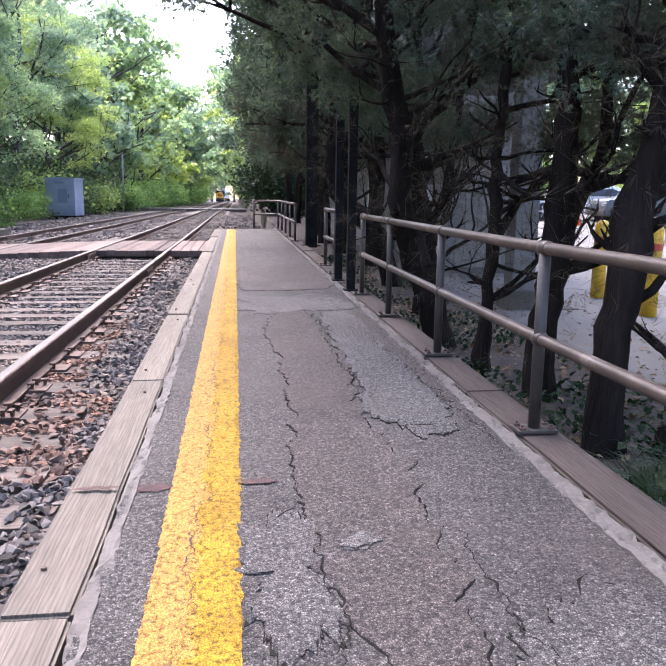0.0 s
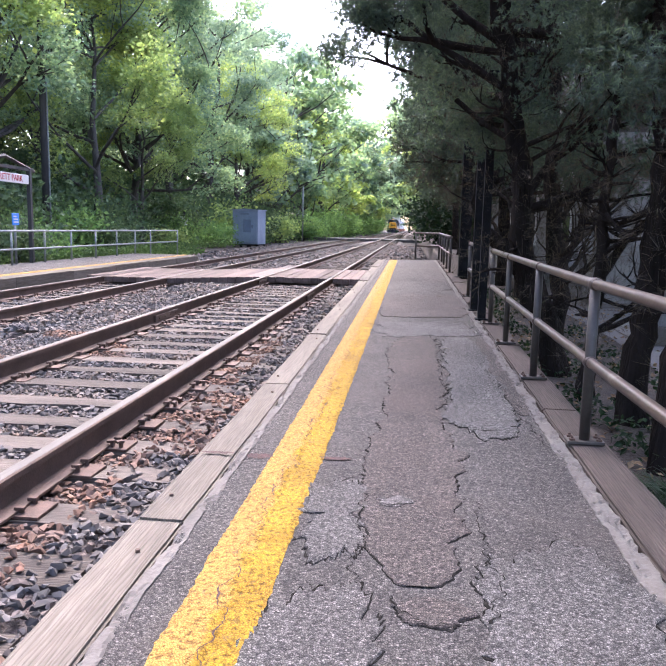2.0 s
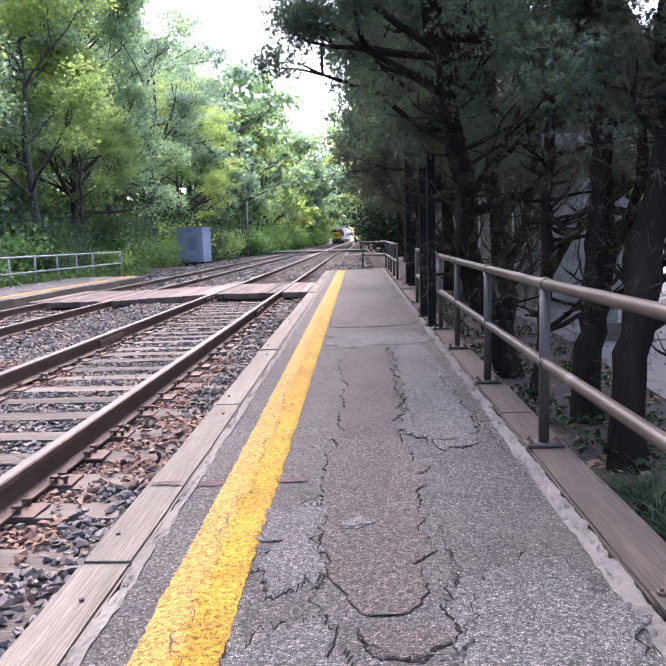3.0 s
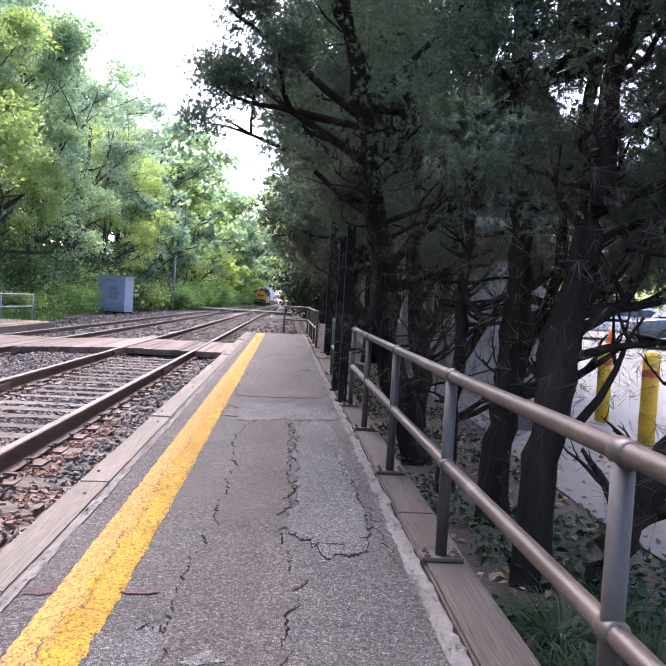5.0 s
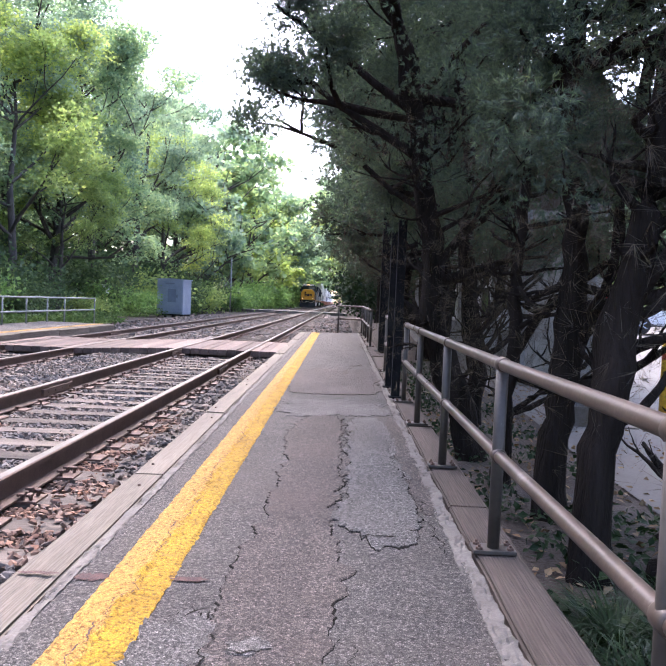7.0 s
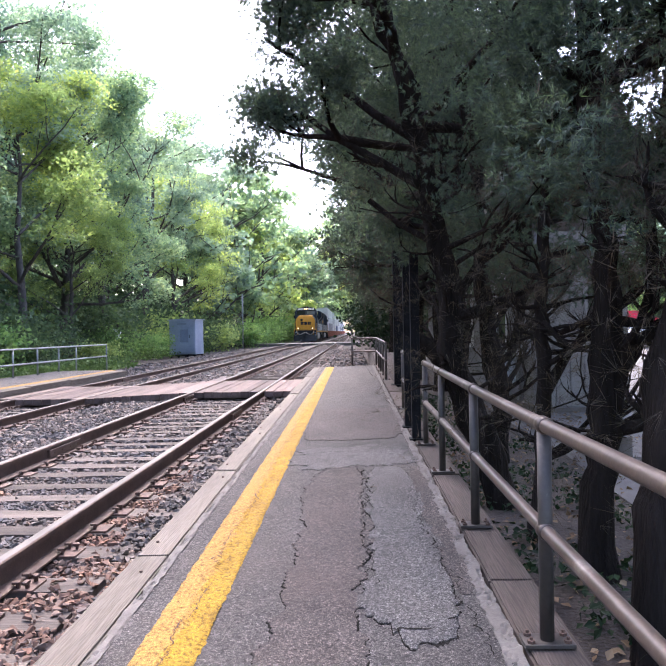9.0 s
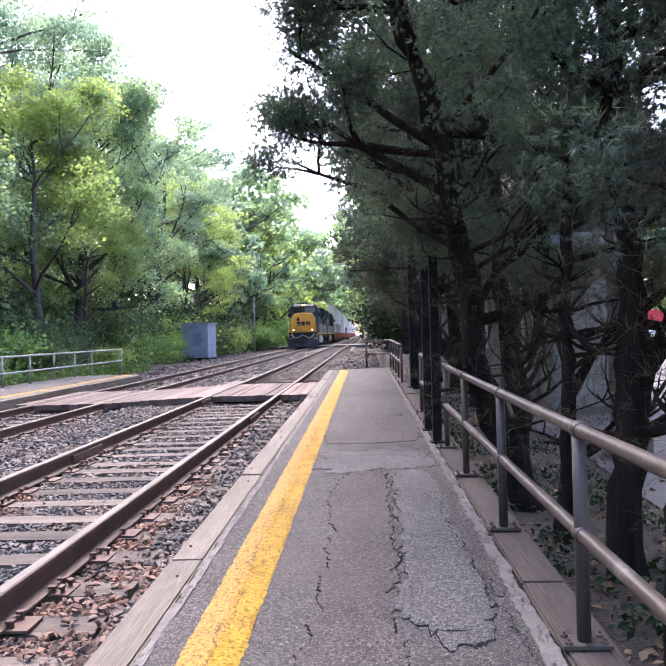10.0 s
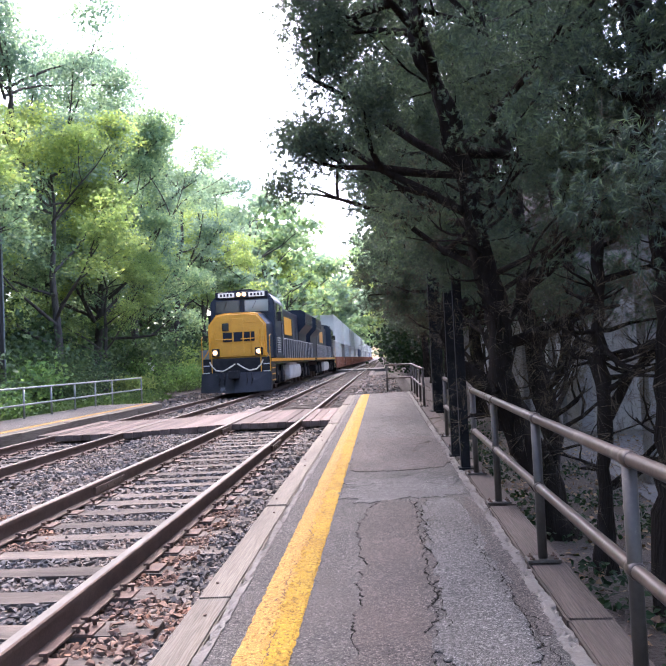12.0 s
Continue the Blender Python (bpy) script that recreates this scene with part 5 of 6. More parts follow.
def make_woods():
    rnd = random.Random(21)
    near = [broadleaf(31, 15, 4.6, 32000, 0.145, "leaf_mid", 0.26), broadleaf(32, 17, 5.0, 34000, 0.145, "leaf_hazy", 0.24), broadleaf(33, 12, 4.2, 30000, 0.14, "leaf_yellow", 0.2)]
    far = [broadleaf(41, 18, 5.2, 4200, 0.52, "leaf_mid", 0.08, 1.5), broadleaf(42, 16, 4.8, 4200, 0.52, "leaf_hazy", 0.08, 1.5), broadleaf(43, 13, 4.5, 4000, 0.5, "leaf_yellow", 0.08, 1.4)]
    words = ("tall green woodland tree beside the railway", "tall woodland tree with haze-blue leaves at the wood's edge", "yellow-green tree leaning out from the woods")
    spots = [(-13.5, 24, 0, 1.0), (-11.8, 29.5, 2, 0.95), (-15.5, 31, 1, 1.05), (-13.0, 36, 0, 0.95), (-16.5, 39, 1, 1.08), (-12.8, 43, 1, 0.95), (-16, 46, 0, 1.1),
             (-13.4, 52, 1, 0.98), (-12.4, 57.5, 2, 1.0), (-17, 55, 0, 1.15), (-14.5, 63, 0, 1.05), (-19, 27, 1, 1.1), (-21, 36, 0, 1.2), (-14.5, 17.5, 2, 1.1), (-17.5, 12, 0, 1.2), (-20, 19, 1, 1.2), (-11.6, 34, 2, 0.6)]
    for i, (x, y, k, s) in enumerate(spots):
        plant(near[k], x, y, i * 67, s * 1.15, words[k])
    spots = []
    for i in range(26):
        y = 70 + i * 9 + rnd.uniform(-3, 3)
        x = -12.2 - rnd.uniform(0, 2.5) + min(1.8, (y - 70) * 0.02)
        spots.append((x, y, rnd.choice((0, 0, 1, 2)), rnd.uniform(1.15, 1.4)))
        spots.append((x - rnd.uniform(6, 8), y + 4, rnd.choice((0, 1)), rnd.uniform(1.35, 1.6)))
    for i in range(9):
        spots.append((-26 - rnd.uniform(0, 4), 8 + i * 7.5, rnd.choice((0, 1)), rnd.uniform(1.2, 1.45)))
    for i in range(14):
        spots.append((6 + rnd.uniform(0, 5), 95 + i * 15, rnd.choice((0, 1, 2)), rnd.uniform(1.0, 1.3)))
    for i in range(7):
        spots.append((-14 + 5 * i + rnd.uniform(-1, 1), 330 + rnd.uniform(-12, 25), rnd.choice((0, 1)), rnd.uniform(1.3, 1.6)))
    spots += [(4.6, 122, 0, 1.6), (4.9, 150, 1, 1.75), (5.0, 180, 0, 1.9), (-10.6, 150, 1, 1.65), (-10.6, 185, 0, 1.8), (-10.4, 225, 1, 1.9), (5.2, 225, 2, 1.9)]
    spots += [(5.8, 64, 0, 0.95), (5.4, 78, 1, 1.15), (5.0, 92, 2, 1.3), (4.6, 110, 0, 1.3), (4.6, 135, 1, 1.4)]
    for i in range(12):
        spots.append((26 + rnd.uniform(-2, 7), 5 + i * 6.5, rnd.choice((0, 1, 2)), rnd.uniform(0.85, 1.15)))
    for i in range(8):
        spots.append((10 + i * 5.5, 62 + rnd.uniform(-4, 4), rnd.choice((0, 1, 2)), rnd.uniform(0.8, 1.1)))
    for x, y in ((-14, -16), (-18, -4), (-11, -30), (2, -42), (12, -34), (20, -20), (-3, -50), (28, -8)):
        spots.append((x, y, rnd.choice((0, 1)), 1.1))
    for i, (x, y, k, s) in enumerate(spots):
        plant(far[k], x, y, i * 49, s, words[k])
    for t in near + far:
        discard(t)


make_woods()


def bush(seed, r, leaves, size, material):
    nr, rnd = np.random.RandomState(seed), random.Random(seed)
    root = empty("bush")
    bm, ends = B(), []
    for k in range(9):
        a = rnd.uniform(0, 6.3)
        limb(bm, rnd, (0.2 * math.cos(a), 0.2 * math.sin(a), -0.1), (math.cos(a) * 0.7, math.sin(a) * 0.7, rnd.uniform(0.6, 1.4)), r * 1.2, 0.035, 5, 0.2, ends, 1)
    part("stem", bm, M["bark_wood"], root, "thin dark branching stem", True)
    ends = np.array([e[:] for e in ends])
    c = ends[nr.randint(len(ends), size=leaves)] + nr.normal(size=(leaves, 3)) * np.array((0.3, 0.3, 0.24)) * r
    c[:, 2] = np.abs(c[:, 2])
    v, f = leaf_quads(c, 0.9, size, nr, 0.2)
    ob = new("leaves", raw("leaves", v, f, M[material]))
    ob.parent = root
    return root


def make_bushes():
    rnd = random.Random(5)
    kinds = [bush(51, 1.2, 4200, 0.14, "leaf_vine"), bush(52, 1.1, 4200, 0.14, "leaf_yellow"), bush(53, 1.3, 4200, 0.13, "leaf_shade")]
    words = ("bright green vine-covered bush at the wood's edge", "yellow-green bush at the wood's edge", "green bush at the wood's edge, darkened for shade")
    spots = [(-12.3, 52.5, 1, 2.0), (-11.8, 58, 2, 1.7), (-10.8, 64, 1, 1.6), (-11.5, 68, 2, 1.9), (-10.2, 76, 0, 1.6), (-9.8, 82, 0, 1.5), (-10, 92, 0, 1.7), (-10.4, 100, 0, 2.3), (-9.6, 110, 0, 1.8),
             (-11, 120, 0, 2.6), (-10, 132, 0, 2.0), (-10.3, 146, 0, 2.8), (-9.8, 165, 0, 2.4), (-9.6, 185, 0, 2.6), (-9.4, 210, 0, 2.8), (-11.4, 46, 0, 1.0), (-12.4, 40, 0, 1.1), (-11, 35.5, 1, 0.8), (-12, 31, 2, 1.3),
             (-10.2, 27.5, 2, 0.9), (-11.6, 25, 0, 1.2), (-10.3, 20, 0, 0.9), (-9.4, 17.8, 2, 0.8), (-11.5, 15, 0, 1.2), (-9.3, 13.2, 0, 0.8), (-12, 21, 2, 1.5), (-13, 27, 2, 1.6), (-14, 41, 2, 1.9), (-14.5, 48, 2, 2.0), (-15, 34, 2, 2.0), (-15.5, 24, 2, 2.0), (-16, 55, 2, 2.2)]
    spots += [(-16.5 - rnd.uniform(0, 3), 12 + 5.5 * i, 2, rnd.uniform(2.2, 3.0)) for i in range(13)]
    spots += [(-23 - rnd.uniform(0, 4), 6 + 5 * i, 2, rnd.uniform(2.8, 3.8)) for i in range(13)]
    spots += [(22 + rnd.uniform(-1, 2), 10 + 6 * i, rnd.choice((0, 1)), rnd.uniform(1.4, 2.4)) for i in range(8)]
    spots += [(4.5 + rnd.uniform(0, 2), 98 + 12 * i, rnd.choice((0, 2)), 2.2) for i in range(10)]
    for i, (x, y, k, s) in enumerate(spots):
        plant(kinds[k], x, y, i * 71, s, words[k], "bush", "bushes along the line")
    for t in kinds:
        discard(t)


make_bushes()


def spray_cloud(centres, length, width, strands, rnd, droop=0.5, out=None):
    """Feathery sprays: thin pointed strands that fan from each place."""
    n = len(centres)
    c = np.repeat(centres, strands, 0)
    axis = rnd.normal(size=(n, 3))
    if out is not None:
        axis += out * 1.2
    axis[:, 2] -= droop
    axis /= np.linalg.norm(axis, axis=1, keepdims=True)
    d = np.repeat(axis, strands, 0) + rnd.normal(size=(n * strands, 3)) * 0.5
    d /= np.linalg.norm(d, axis=1, keepdims=True)
    side = np.cross(d, rnd.normal(size=d.shape))
    side /= np.linalg.norm(side, axis=1, keepdims=True) + 1e-9
    ln = length * rnd.uniform(0.5, 1.3, (len(c), 1))
    base = c + d * ln * rnd.uniform(0.0, 0.25, (len(c), 1))
    v = np.stack([base - side * width, base + side * width, base + d * ln], 1).reshape(-1, 3)
    f = np.arange(len(c) * 3).reshape(-1, 3)
    return v, f


def cedar(seed, trunk, radius, limbs, sprays, crown_low, crown_high, crown_mid, crown_r, lean_limbs=(-0.5, 0.6), strand=(0.037, 0.0027, 16), dead=220, low=0, fill=260, twig=(0.13, 0.0012), arms=(), west=-9.0):
    """A shaggy cedar: stems through the given points, bare lower limbs, dense drooping sprays above."""
    rnd, nr = random.Random(seed), np.random.RandomState(seed)
    root = empty("cedar_tree")
    bm, ends = B(), []
    pts = [Vector(p) for p in trunk]
    fine = []
    for a, b in zip(pts, pts[1:]):
        fine += [a.lerp(b, k / 4) + Vector((rnd.uniform(-1, 1), rnd.uniform(-1, 1), 0)) * 0.018 for k in range(4)]
    fine.append(pts[-1])
    m = len(fine)
    tube(bm, fine, [radius * (1.35 if i == 0 else 1.08 if i == 1 else 1 - 0.72 * i / m) for i in range(m)], 14, False)
    for way, r in arms:
        way = [Vector(p) for p in way]
        tube(bm, way, [r * (1 - 0.55 * i / len(way)) for i in range(len(way))], 9, False)
        fine += way[1:]
    for v in bm.verts:
        k = noise.noise((v.co.x * 9, v.co.y * 9, v.co.z * 1.4))
        v.co.x += 0.05 * k
        v.co.y += 0.03 * noise.noise((v.co.y * 9, v.co.x * 9, v.co.z * 1.4 + 5))
    for k in range(limbs):
        t = rnd.uniform(0.16, 0.97)
        p = rnd.choice(fine[int(t * (m - 1)):])
        a = rnd.uniform(0, 2 * math.pi)
        reach = crown_r * rnd.uniform(0.6, 0.95)
        rise = rnd.uniform(*lean_limbs)
        if p.z < 2.2:
            a, reach, rise = rnd.uniform(-0.7, 1.7), reach * 0.6, abs(rise) * 0.6
        if p.z < 3.4 and math.cos(a) < 0.3 and crown_r < 1.8:
            reach *= 0.4
        if math.cos(a) < -0.2:
            reach = min(reach, max(0.25, (p.x - west) * 0.8))
        limb(bm, rnd, p, (math.cos(a), math.sin(a), rise), reach, radius * 0.36 * (1.15 - 0.6 * t), 7, 0.26, ends, 2)
    low_ends = []
    for k in range(low):
        q = rnd.choice([p for p in fine if 0.5 < p.z < 2.6])
        a = rnd.uniform(0, 2 * math.pi)
        reach = rnd.uniform(0.5, 1.2) * (0.3 if math.cos(a) < -0.2 else 1)
        limb(bm, rnd, q, (math.cos(a), math.sin(a), rnd.uniform(-0.2, 0.7)), reach, rnd.uniform(0.012, 0.034), 6, 0.36, low_ends, 2)
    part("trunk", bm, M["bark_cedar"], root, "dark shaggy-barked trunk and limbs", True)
    mid = Vector(crown_mid)
    hz = (crown_high - crown_low) / 2
    e = np.array([q[:] for q in ends])
    e = e[(e[:, 2] > crown_low - 0.1) & (e[:, 0] > west - 0.6)]
    lumps = [q for q in e if nr.uniform() < 0.88]
    while len(lumps) < fill:
        q = (mid.x + rnd.uniform(-1, 1) * crown_r, mid.y + rnd.uniform(-1, 1) * crown_r, rnd.uniform(crown_low + 0.2, crown_high))
        if q[0] < west:
            continue
        if ((q[0] - mid.x) ** 2 + (q[1] - mid.y) ** 2) / crown_r ** 2 + ((q[2] - mid.z) / hz) ** 2 < 1.0:
            lumps.append(q)
    lumps = np.array(lumps)
    size = nr.uniform(0.1, 0.26, len(lumps)) * (crown_r / 1.8) ** 0.5
    pick = nr.choice(len(lumps), size=sprays, p=size ** 2 / (size ** 2).sum())
    dirs = nr.normal(size=(sprays, 3))
    dirs /= np.linalg.norm(dirs, axis=1, keepdims=True)
    places = lumps[pick] + dirs * size[pick][:, None] * nr.uniform(0.1, 1.0, (sprays, 1)) ** 0.5 * np.array((1.1, 1.1, 0.8))
    ends += low_ends * 3
    v, f = spray_cloud(places, strand[0], strand[1], strand[2], nr, 0.1, dirs)
    ob = new("foliage", raw("foliage", v, f, M["needle"]))
    ob.parent = root
    ob["label"] = "dense dark green feathery sprays"
    if dead:
        e = np.array([q[:] for q in ends])
        e = e[e[:, 2] < crown_low + 1.2] if (e[:, 2] < crown_low + 1.2).sum() > 5 else e
        e = e[nr.randint(len(e), size=dead)] + nr.normal(size=(dead, 3)) * 0.22
        v, f = spray_cloud(e, twig[0], twig[1], 7, nr, 0.2)
        ob = new("deadwood", raw("deadwood", v, f, M["needle_brown"]))
        ob.parent = root
        tagged(ob, "thin dead brown twigs", kind="stuff")
    return root


def make_cedars():
    words = "dark shaggy cedar with drooping sprays beside the platform"

    def put(ob, x, y, label=words, turn=0):
        ob.matrix_world = pose(x, y, gz(x, y), 0, 0, turn)
        tagged(ob, label, "cedar", "row of cedars")
        return ob

    put(cedar(61, ((0, 0, -0.15), (0.02, 0, 0.5), (0.04, 0, 0.88), (0.1, 0, 1.27), (0.17, 0, 1.67), (0.22, 0.05, 2.1), (0.38, 0.1, 3.2), (0.5, 0.2, 4.6), (0.6, 0.2, 6.2)), 0.1, 24, 21000, 1.5, 6.0, (0.8, 0.1, 3.3), 1.75, low=16, dead=700, fill=420,
              arms=((((0.1, 0, 1.25), (0.3, -0.1, 1.6), (0.7, -0.2, 2.0), (1.3, -0.3, 2.6)), 0.035),)), 3.16, 3.07, "dark cedar with a shaggy leaning trunk beside the railing")
    put(cedar(62, ((0, 0, -0.15), (0.06, 0, 0.2), (0.18, 0.03, 0.45), (0.36, 0.05, 0.72), (0.72, 0.05, 1.15), (1.1, 0, 1.8), (1.3, 0, 3.0), (1.35, 0, 4.8)), 0.1, 16, 17000, 1.35, 5.6, (1.5, 0.5, 3.3), 1.9, strand=(0.06, 0.0045, 14), low=14, dead=600, fill=620), 3.45, 2.95, "dark cedar whose trunk leans far over the parking lot")
    put(cedar(63, ((0, 0, -0.15), (0.04, 0, 0.49), (0.06, 0, 0.87), (0.09, 0, 1.25), (0.06, 0, 1.76), (0.02, 0.05, 2.3), (0, 0.1, 3.6), (0.1, 0.2, 6.4)), 0.11, 26, 22000, 1.55, 6.4, (0.5, 0.2, 3.6), 1.75, low=16, dead=700, fill=420,
              arms=((((0.07, 0, 0.9), (0.2, 0.02, 1.22), (0.33, 0.05, 1.53), (0.36, 0.1, 1.95), (0.55, 0.2, 2.9)), 0.055),)), 3.26, 4.06, "thick dark cedar forking low beside the railing")
    put(cedar(64, ((0, 0, -0.15), (0, 0, 0.39), (0.04, 0, 0.9), (0.03, 0, 1.28), (0.04, 0, 1.67), (0.05, 0, 2.1), (0.1, 0.1, 3.4), (0.15, 0.1, 4.6)), 0.055, 12, 8000, 1.6, 5.2, (0.6, 0.3, 3.3), 1.4, low=16, dead=600,
              arms=((((0.04, 0, 0.95), (0.22, 0, 1.2), (0.34, 0, 1.32), (0.65, 0.05, 1.6)), 0.035),)), 3.13, 4.7, "slim dark cedar between thicker ones")
    put(cedar(65, ((0, 0, -0.15), (-0.11, 0, 0.36), (-0.27, 0, 0.76), (-0.4, 0, 1.2), (-0.42, 0, 1.61), (-0.5, 0, 2.22), (-0.6, 0, 2.73), (-0.73, 0, 3.29), (-0.87, 0, 3.66), (-0.96, 0, 4.2), (-1.0, 0.1, 5.2), (-1.0, 0.1, 6.6)), 0.125, 30, 29000, 2.15, 7.2, (-0.6, 0.2, 4.5), 2.1, (-0.2, 0.8), low=16, dead=800, fill=380, west=-2.05,
              arms=((((-0.58, 0, 2.4), (-0.89, 0, 2.59), (-1.2, 0, 2.78), (-1.45, 0.1, 3.0)), 0.036), (((-0.66, 0, 2.79), (-0.93, 0.05, 2.98), (-1.2, 0.1, 3.2), (-1.5, 0.2, 3.6)), 0.036),
                    (((-0.46, 0, 1.95), (-0.75, 0.1, 2.15), (-1.0, 0.2, 2.35)), 0.03), (((-0.42, 0, 1.45), (-0.15, 0.1, 1.85), (0.15, 0.15, 2.4), (0.35, 0.2, 3.6)), 0.05))), 3.1, 5.58, "dark cedar with a crooked trunk leaning over the platform")
    put(cedar(66, ((0, 0, -0.15), (0.06, 0, 0.5), (-0.02, 0.1, 1.1), (-0.12, 0.15, 1.9), (-0.1, 0.2, 2.8), (-0.3, 0.3, 4.2), (-0.55, 0.4, 6.6)), 0.12, 28, 20000, 1.9, 7.6, (-0.5, 0.4, 4.8), 2.2, (-0.1, 0.9), (0.055, 0.0034, 16), low=14, dead=700, fill=320, west=-2.0,
              arms=((((0.0, 0.1, 0.8), (0.25, 0.1, 1.3), (0.4, 0.2, 2.2), (0.5, 0.3, 3.4)), 0.05),)), 3.4, 7.4)
    put(cedar(67, ((0, 0, -0.15), (-0.22, 0, 0.65), (-0.52, 0, 1.0), (-0.84, 0, 1.25), (-0.92, 0, 1.6), (-0.86, 0, 2.1), (-0.9, 0, 3.1), (-1.1, 0.1, 5.0), (-1.3, 0.2, 7.8)), 0.14, 34, 27000, 2.2, 8.8, (-1.4, 0.1, 5.6), 3.0, (0.0, 1.0), (0.06, 0.0042, 15), low=14, dead=700, fill=420, west=-3.3,
              arms=((((-0.3, 0, 0.75), (-0.2, 0.1, 1.5), (-0.25, 0.15, 2.6), (-0.1, 0.2, 4.4)), 0.09),)), 3.6, 9.7, "large dark cedar with a bent trunk and limbs over the platform")
    kinds = [cedar(68, ((0, 0, -0.15), (0.05, 0, 1.2), (-0.1, 0.1, 2.8), (-0.2, 0.1, 5.0), (-0.2, 0, 8.0)), 0.15, 24, 7500, 1.9, 8.6, (-0.5, 0, 5.1), 2.7, (-0.1, 0.9), (0.12, 0.0125, 8), 420, fill=380, twig=(0.4, 0.004)),
             cedar(69, ((0, 0, -0.15), (0.1, 0, 1.0), (0.2, 0.1, 2.4), (0.0, 0.1, 4.6), (-0.1, 0, 7.2)), 0.14, 24, 7000, 1.6, 8.0, (-0.45, 0, 4.6), 2.6, (-0.1, 0.9), (0.12, 0.0125, 8), 420, fill=380, twig=(0.4, 0.004))]
    for i, (x, y, s) in enumerate(((3.75, 12.2, 0.95), (3.7, 14.5, 1.0), (3.55, 17.0, 1.0), (3.75, 19.5, 1.02), (3.85, 22.5, 1.05), (3.6, 25.8, 1.0), (3.6, 29.5, 1.05), (3.7, 34, 1.05), (3.9, 39, 1.05), (4.1, 45, 1.1), (4.3, 52, 1.1), (4.6, 60, 1.15), (4.9, 69, 1.2))):
        plant(kinds[i % 2], x, y, i * 77, s, words, "cedar", "row of cedars")
    for k in kinds:
        discard(k)
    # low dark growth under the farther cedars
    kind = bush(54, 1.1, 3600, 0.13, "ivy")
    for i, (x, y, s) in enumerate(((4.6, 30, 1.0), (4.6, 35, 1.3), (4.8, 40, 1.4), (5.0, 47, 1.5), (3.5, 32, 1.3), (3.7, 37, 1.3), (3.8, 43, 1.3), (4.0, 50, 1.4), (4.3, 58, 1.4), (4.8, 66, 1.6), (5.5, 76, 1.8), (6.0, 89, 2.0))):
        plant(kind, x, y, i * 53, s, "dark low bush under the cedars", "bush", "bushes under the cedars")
    discard(kind)


make_cedars()


# ---- ground cover ----
def make_cover():
    nr = np.random.RandomState(7)

    def strip(n, x0, x1, y0, y1, lift):
        x, y = nr.uniform(x0, x1, n), nr.uniform(y0, y1, n)
        return np.array([(a, b, gz(a, b) + lift * nr.uniform(0.2, 1)) for a, b in zip(x, y)])

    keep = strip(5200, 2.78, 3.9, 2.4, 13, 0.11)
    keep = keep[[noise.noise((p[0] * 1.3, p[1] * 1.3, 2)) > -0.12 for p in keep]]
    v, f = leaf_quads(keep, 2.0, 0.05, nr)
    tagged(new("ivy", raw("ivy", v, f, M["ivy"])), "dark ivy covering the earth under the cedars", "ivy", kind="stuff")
    v, f = leaf_quads(np.concatenate([strip(2600, 2.78, 5.5, 0, 12, 0.02), strip(220, 5, 12, -2, 14, 0.02)]), 4.0, 0.055, nr)
    tagged(new("leaf_litter", raw("leaf_litter", v, f, M["litter"])), "dead brown leaves on the ground", "leaves", kind="stuff")
    # weeds along the opposite fence
    w = np.concatenate([strip(9000, -11, -8.45, 4, 34, 0.55), strip(5000, -13, -9.5, 30, 60, 0.6), strip(3500, -9.6, -8.2, 20, 34, 0.25)])
    v, f = leaf_quads(w, 0.6, 0.13, nr)
    tagged(new("weeds", raw("weeds", v, f, M["weed"])), "green weeds behind the opposite platform", "weeds", kind="stuff")
    n = 7000
    c = np.stack([nr.uniform(-10.2, -8.4, n), nr.uniform(3, 30, n), np.full(n, -0.34)], 1)
    v, f = spray_cloud(c, 0.55, 0.008, 2, nr, -1.6)
    tagged(new("grass", raw("grass", v, f, M["weed"])), "tall green grass behind the opposite fence", "grass", kind="stuff")


make_cover()


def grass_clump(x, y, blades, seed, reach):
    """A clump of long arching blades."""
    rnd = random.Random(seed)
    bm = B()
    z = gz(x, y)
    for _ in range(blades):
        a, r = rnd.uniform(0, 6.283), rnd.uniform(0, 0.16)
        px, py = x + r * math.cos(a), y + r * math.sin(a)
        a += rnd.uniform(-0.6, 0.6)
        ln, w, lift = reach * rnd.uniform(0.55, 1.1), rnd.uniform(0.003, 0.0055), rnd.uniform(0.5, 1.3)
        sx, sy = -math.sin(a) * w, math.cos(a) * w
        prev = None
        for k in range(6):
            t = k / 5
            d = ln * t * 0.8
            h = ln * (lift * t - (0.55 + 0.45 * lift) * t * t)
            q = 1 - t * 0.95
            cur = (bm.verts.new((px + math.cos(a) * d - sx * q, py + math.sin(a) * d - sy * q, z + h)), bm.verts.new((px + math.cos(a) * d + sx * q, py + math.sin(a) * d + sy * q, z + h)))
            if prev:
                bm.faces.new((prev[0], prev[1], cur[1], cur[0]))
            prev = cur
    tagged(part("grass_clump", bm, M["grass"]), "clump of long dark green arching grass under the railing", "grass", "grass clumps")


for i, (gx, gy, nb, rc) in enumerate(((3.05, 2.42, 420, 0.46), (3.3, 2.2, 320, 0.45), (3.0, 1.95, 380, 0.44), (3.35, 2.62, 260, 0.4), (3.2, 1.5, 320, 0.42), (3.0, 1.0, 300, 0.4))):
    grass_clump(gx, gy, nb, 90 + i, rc)


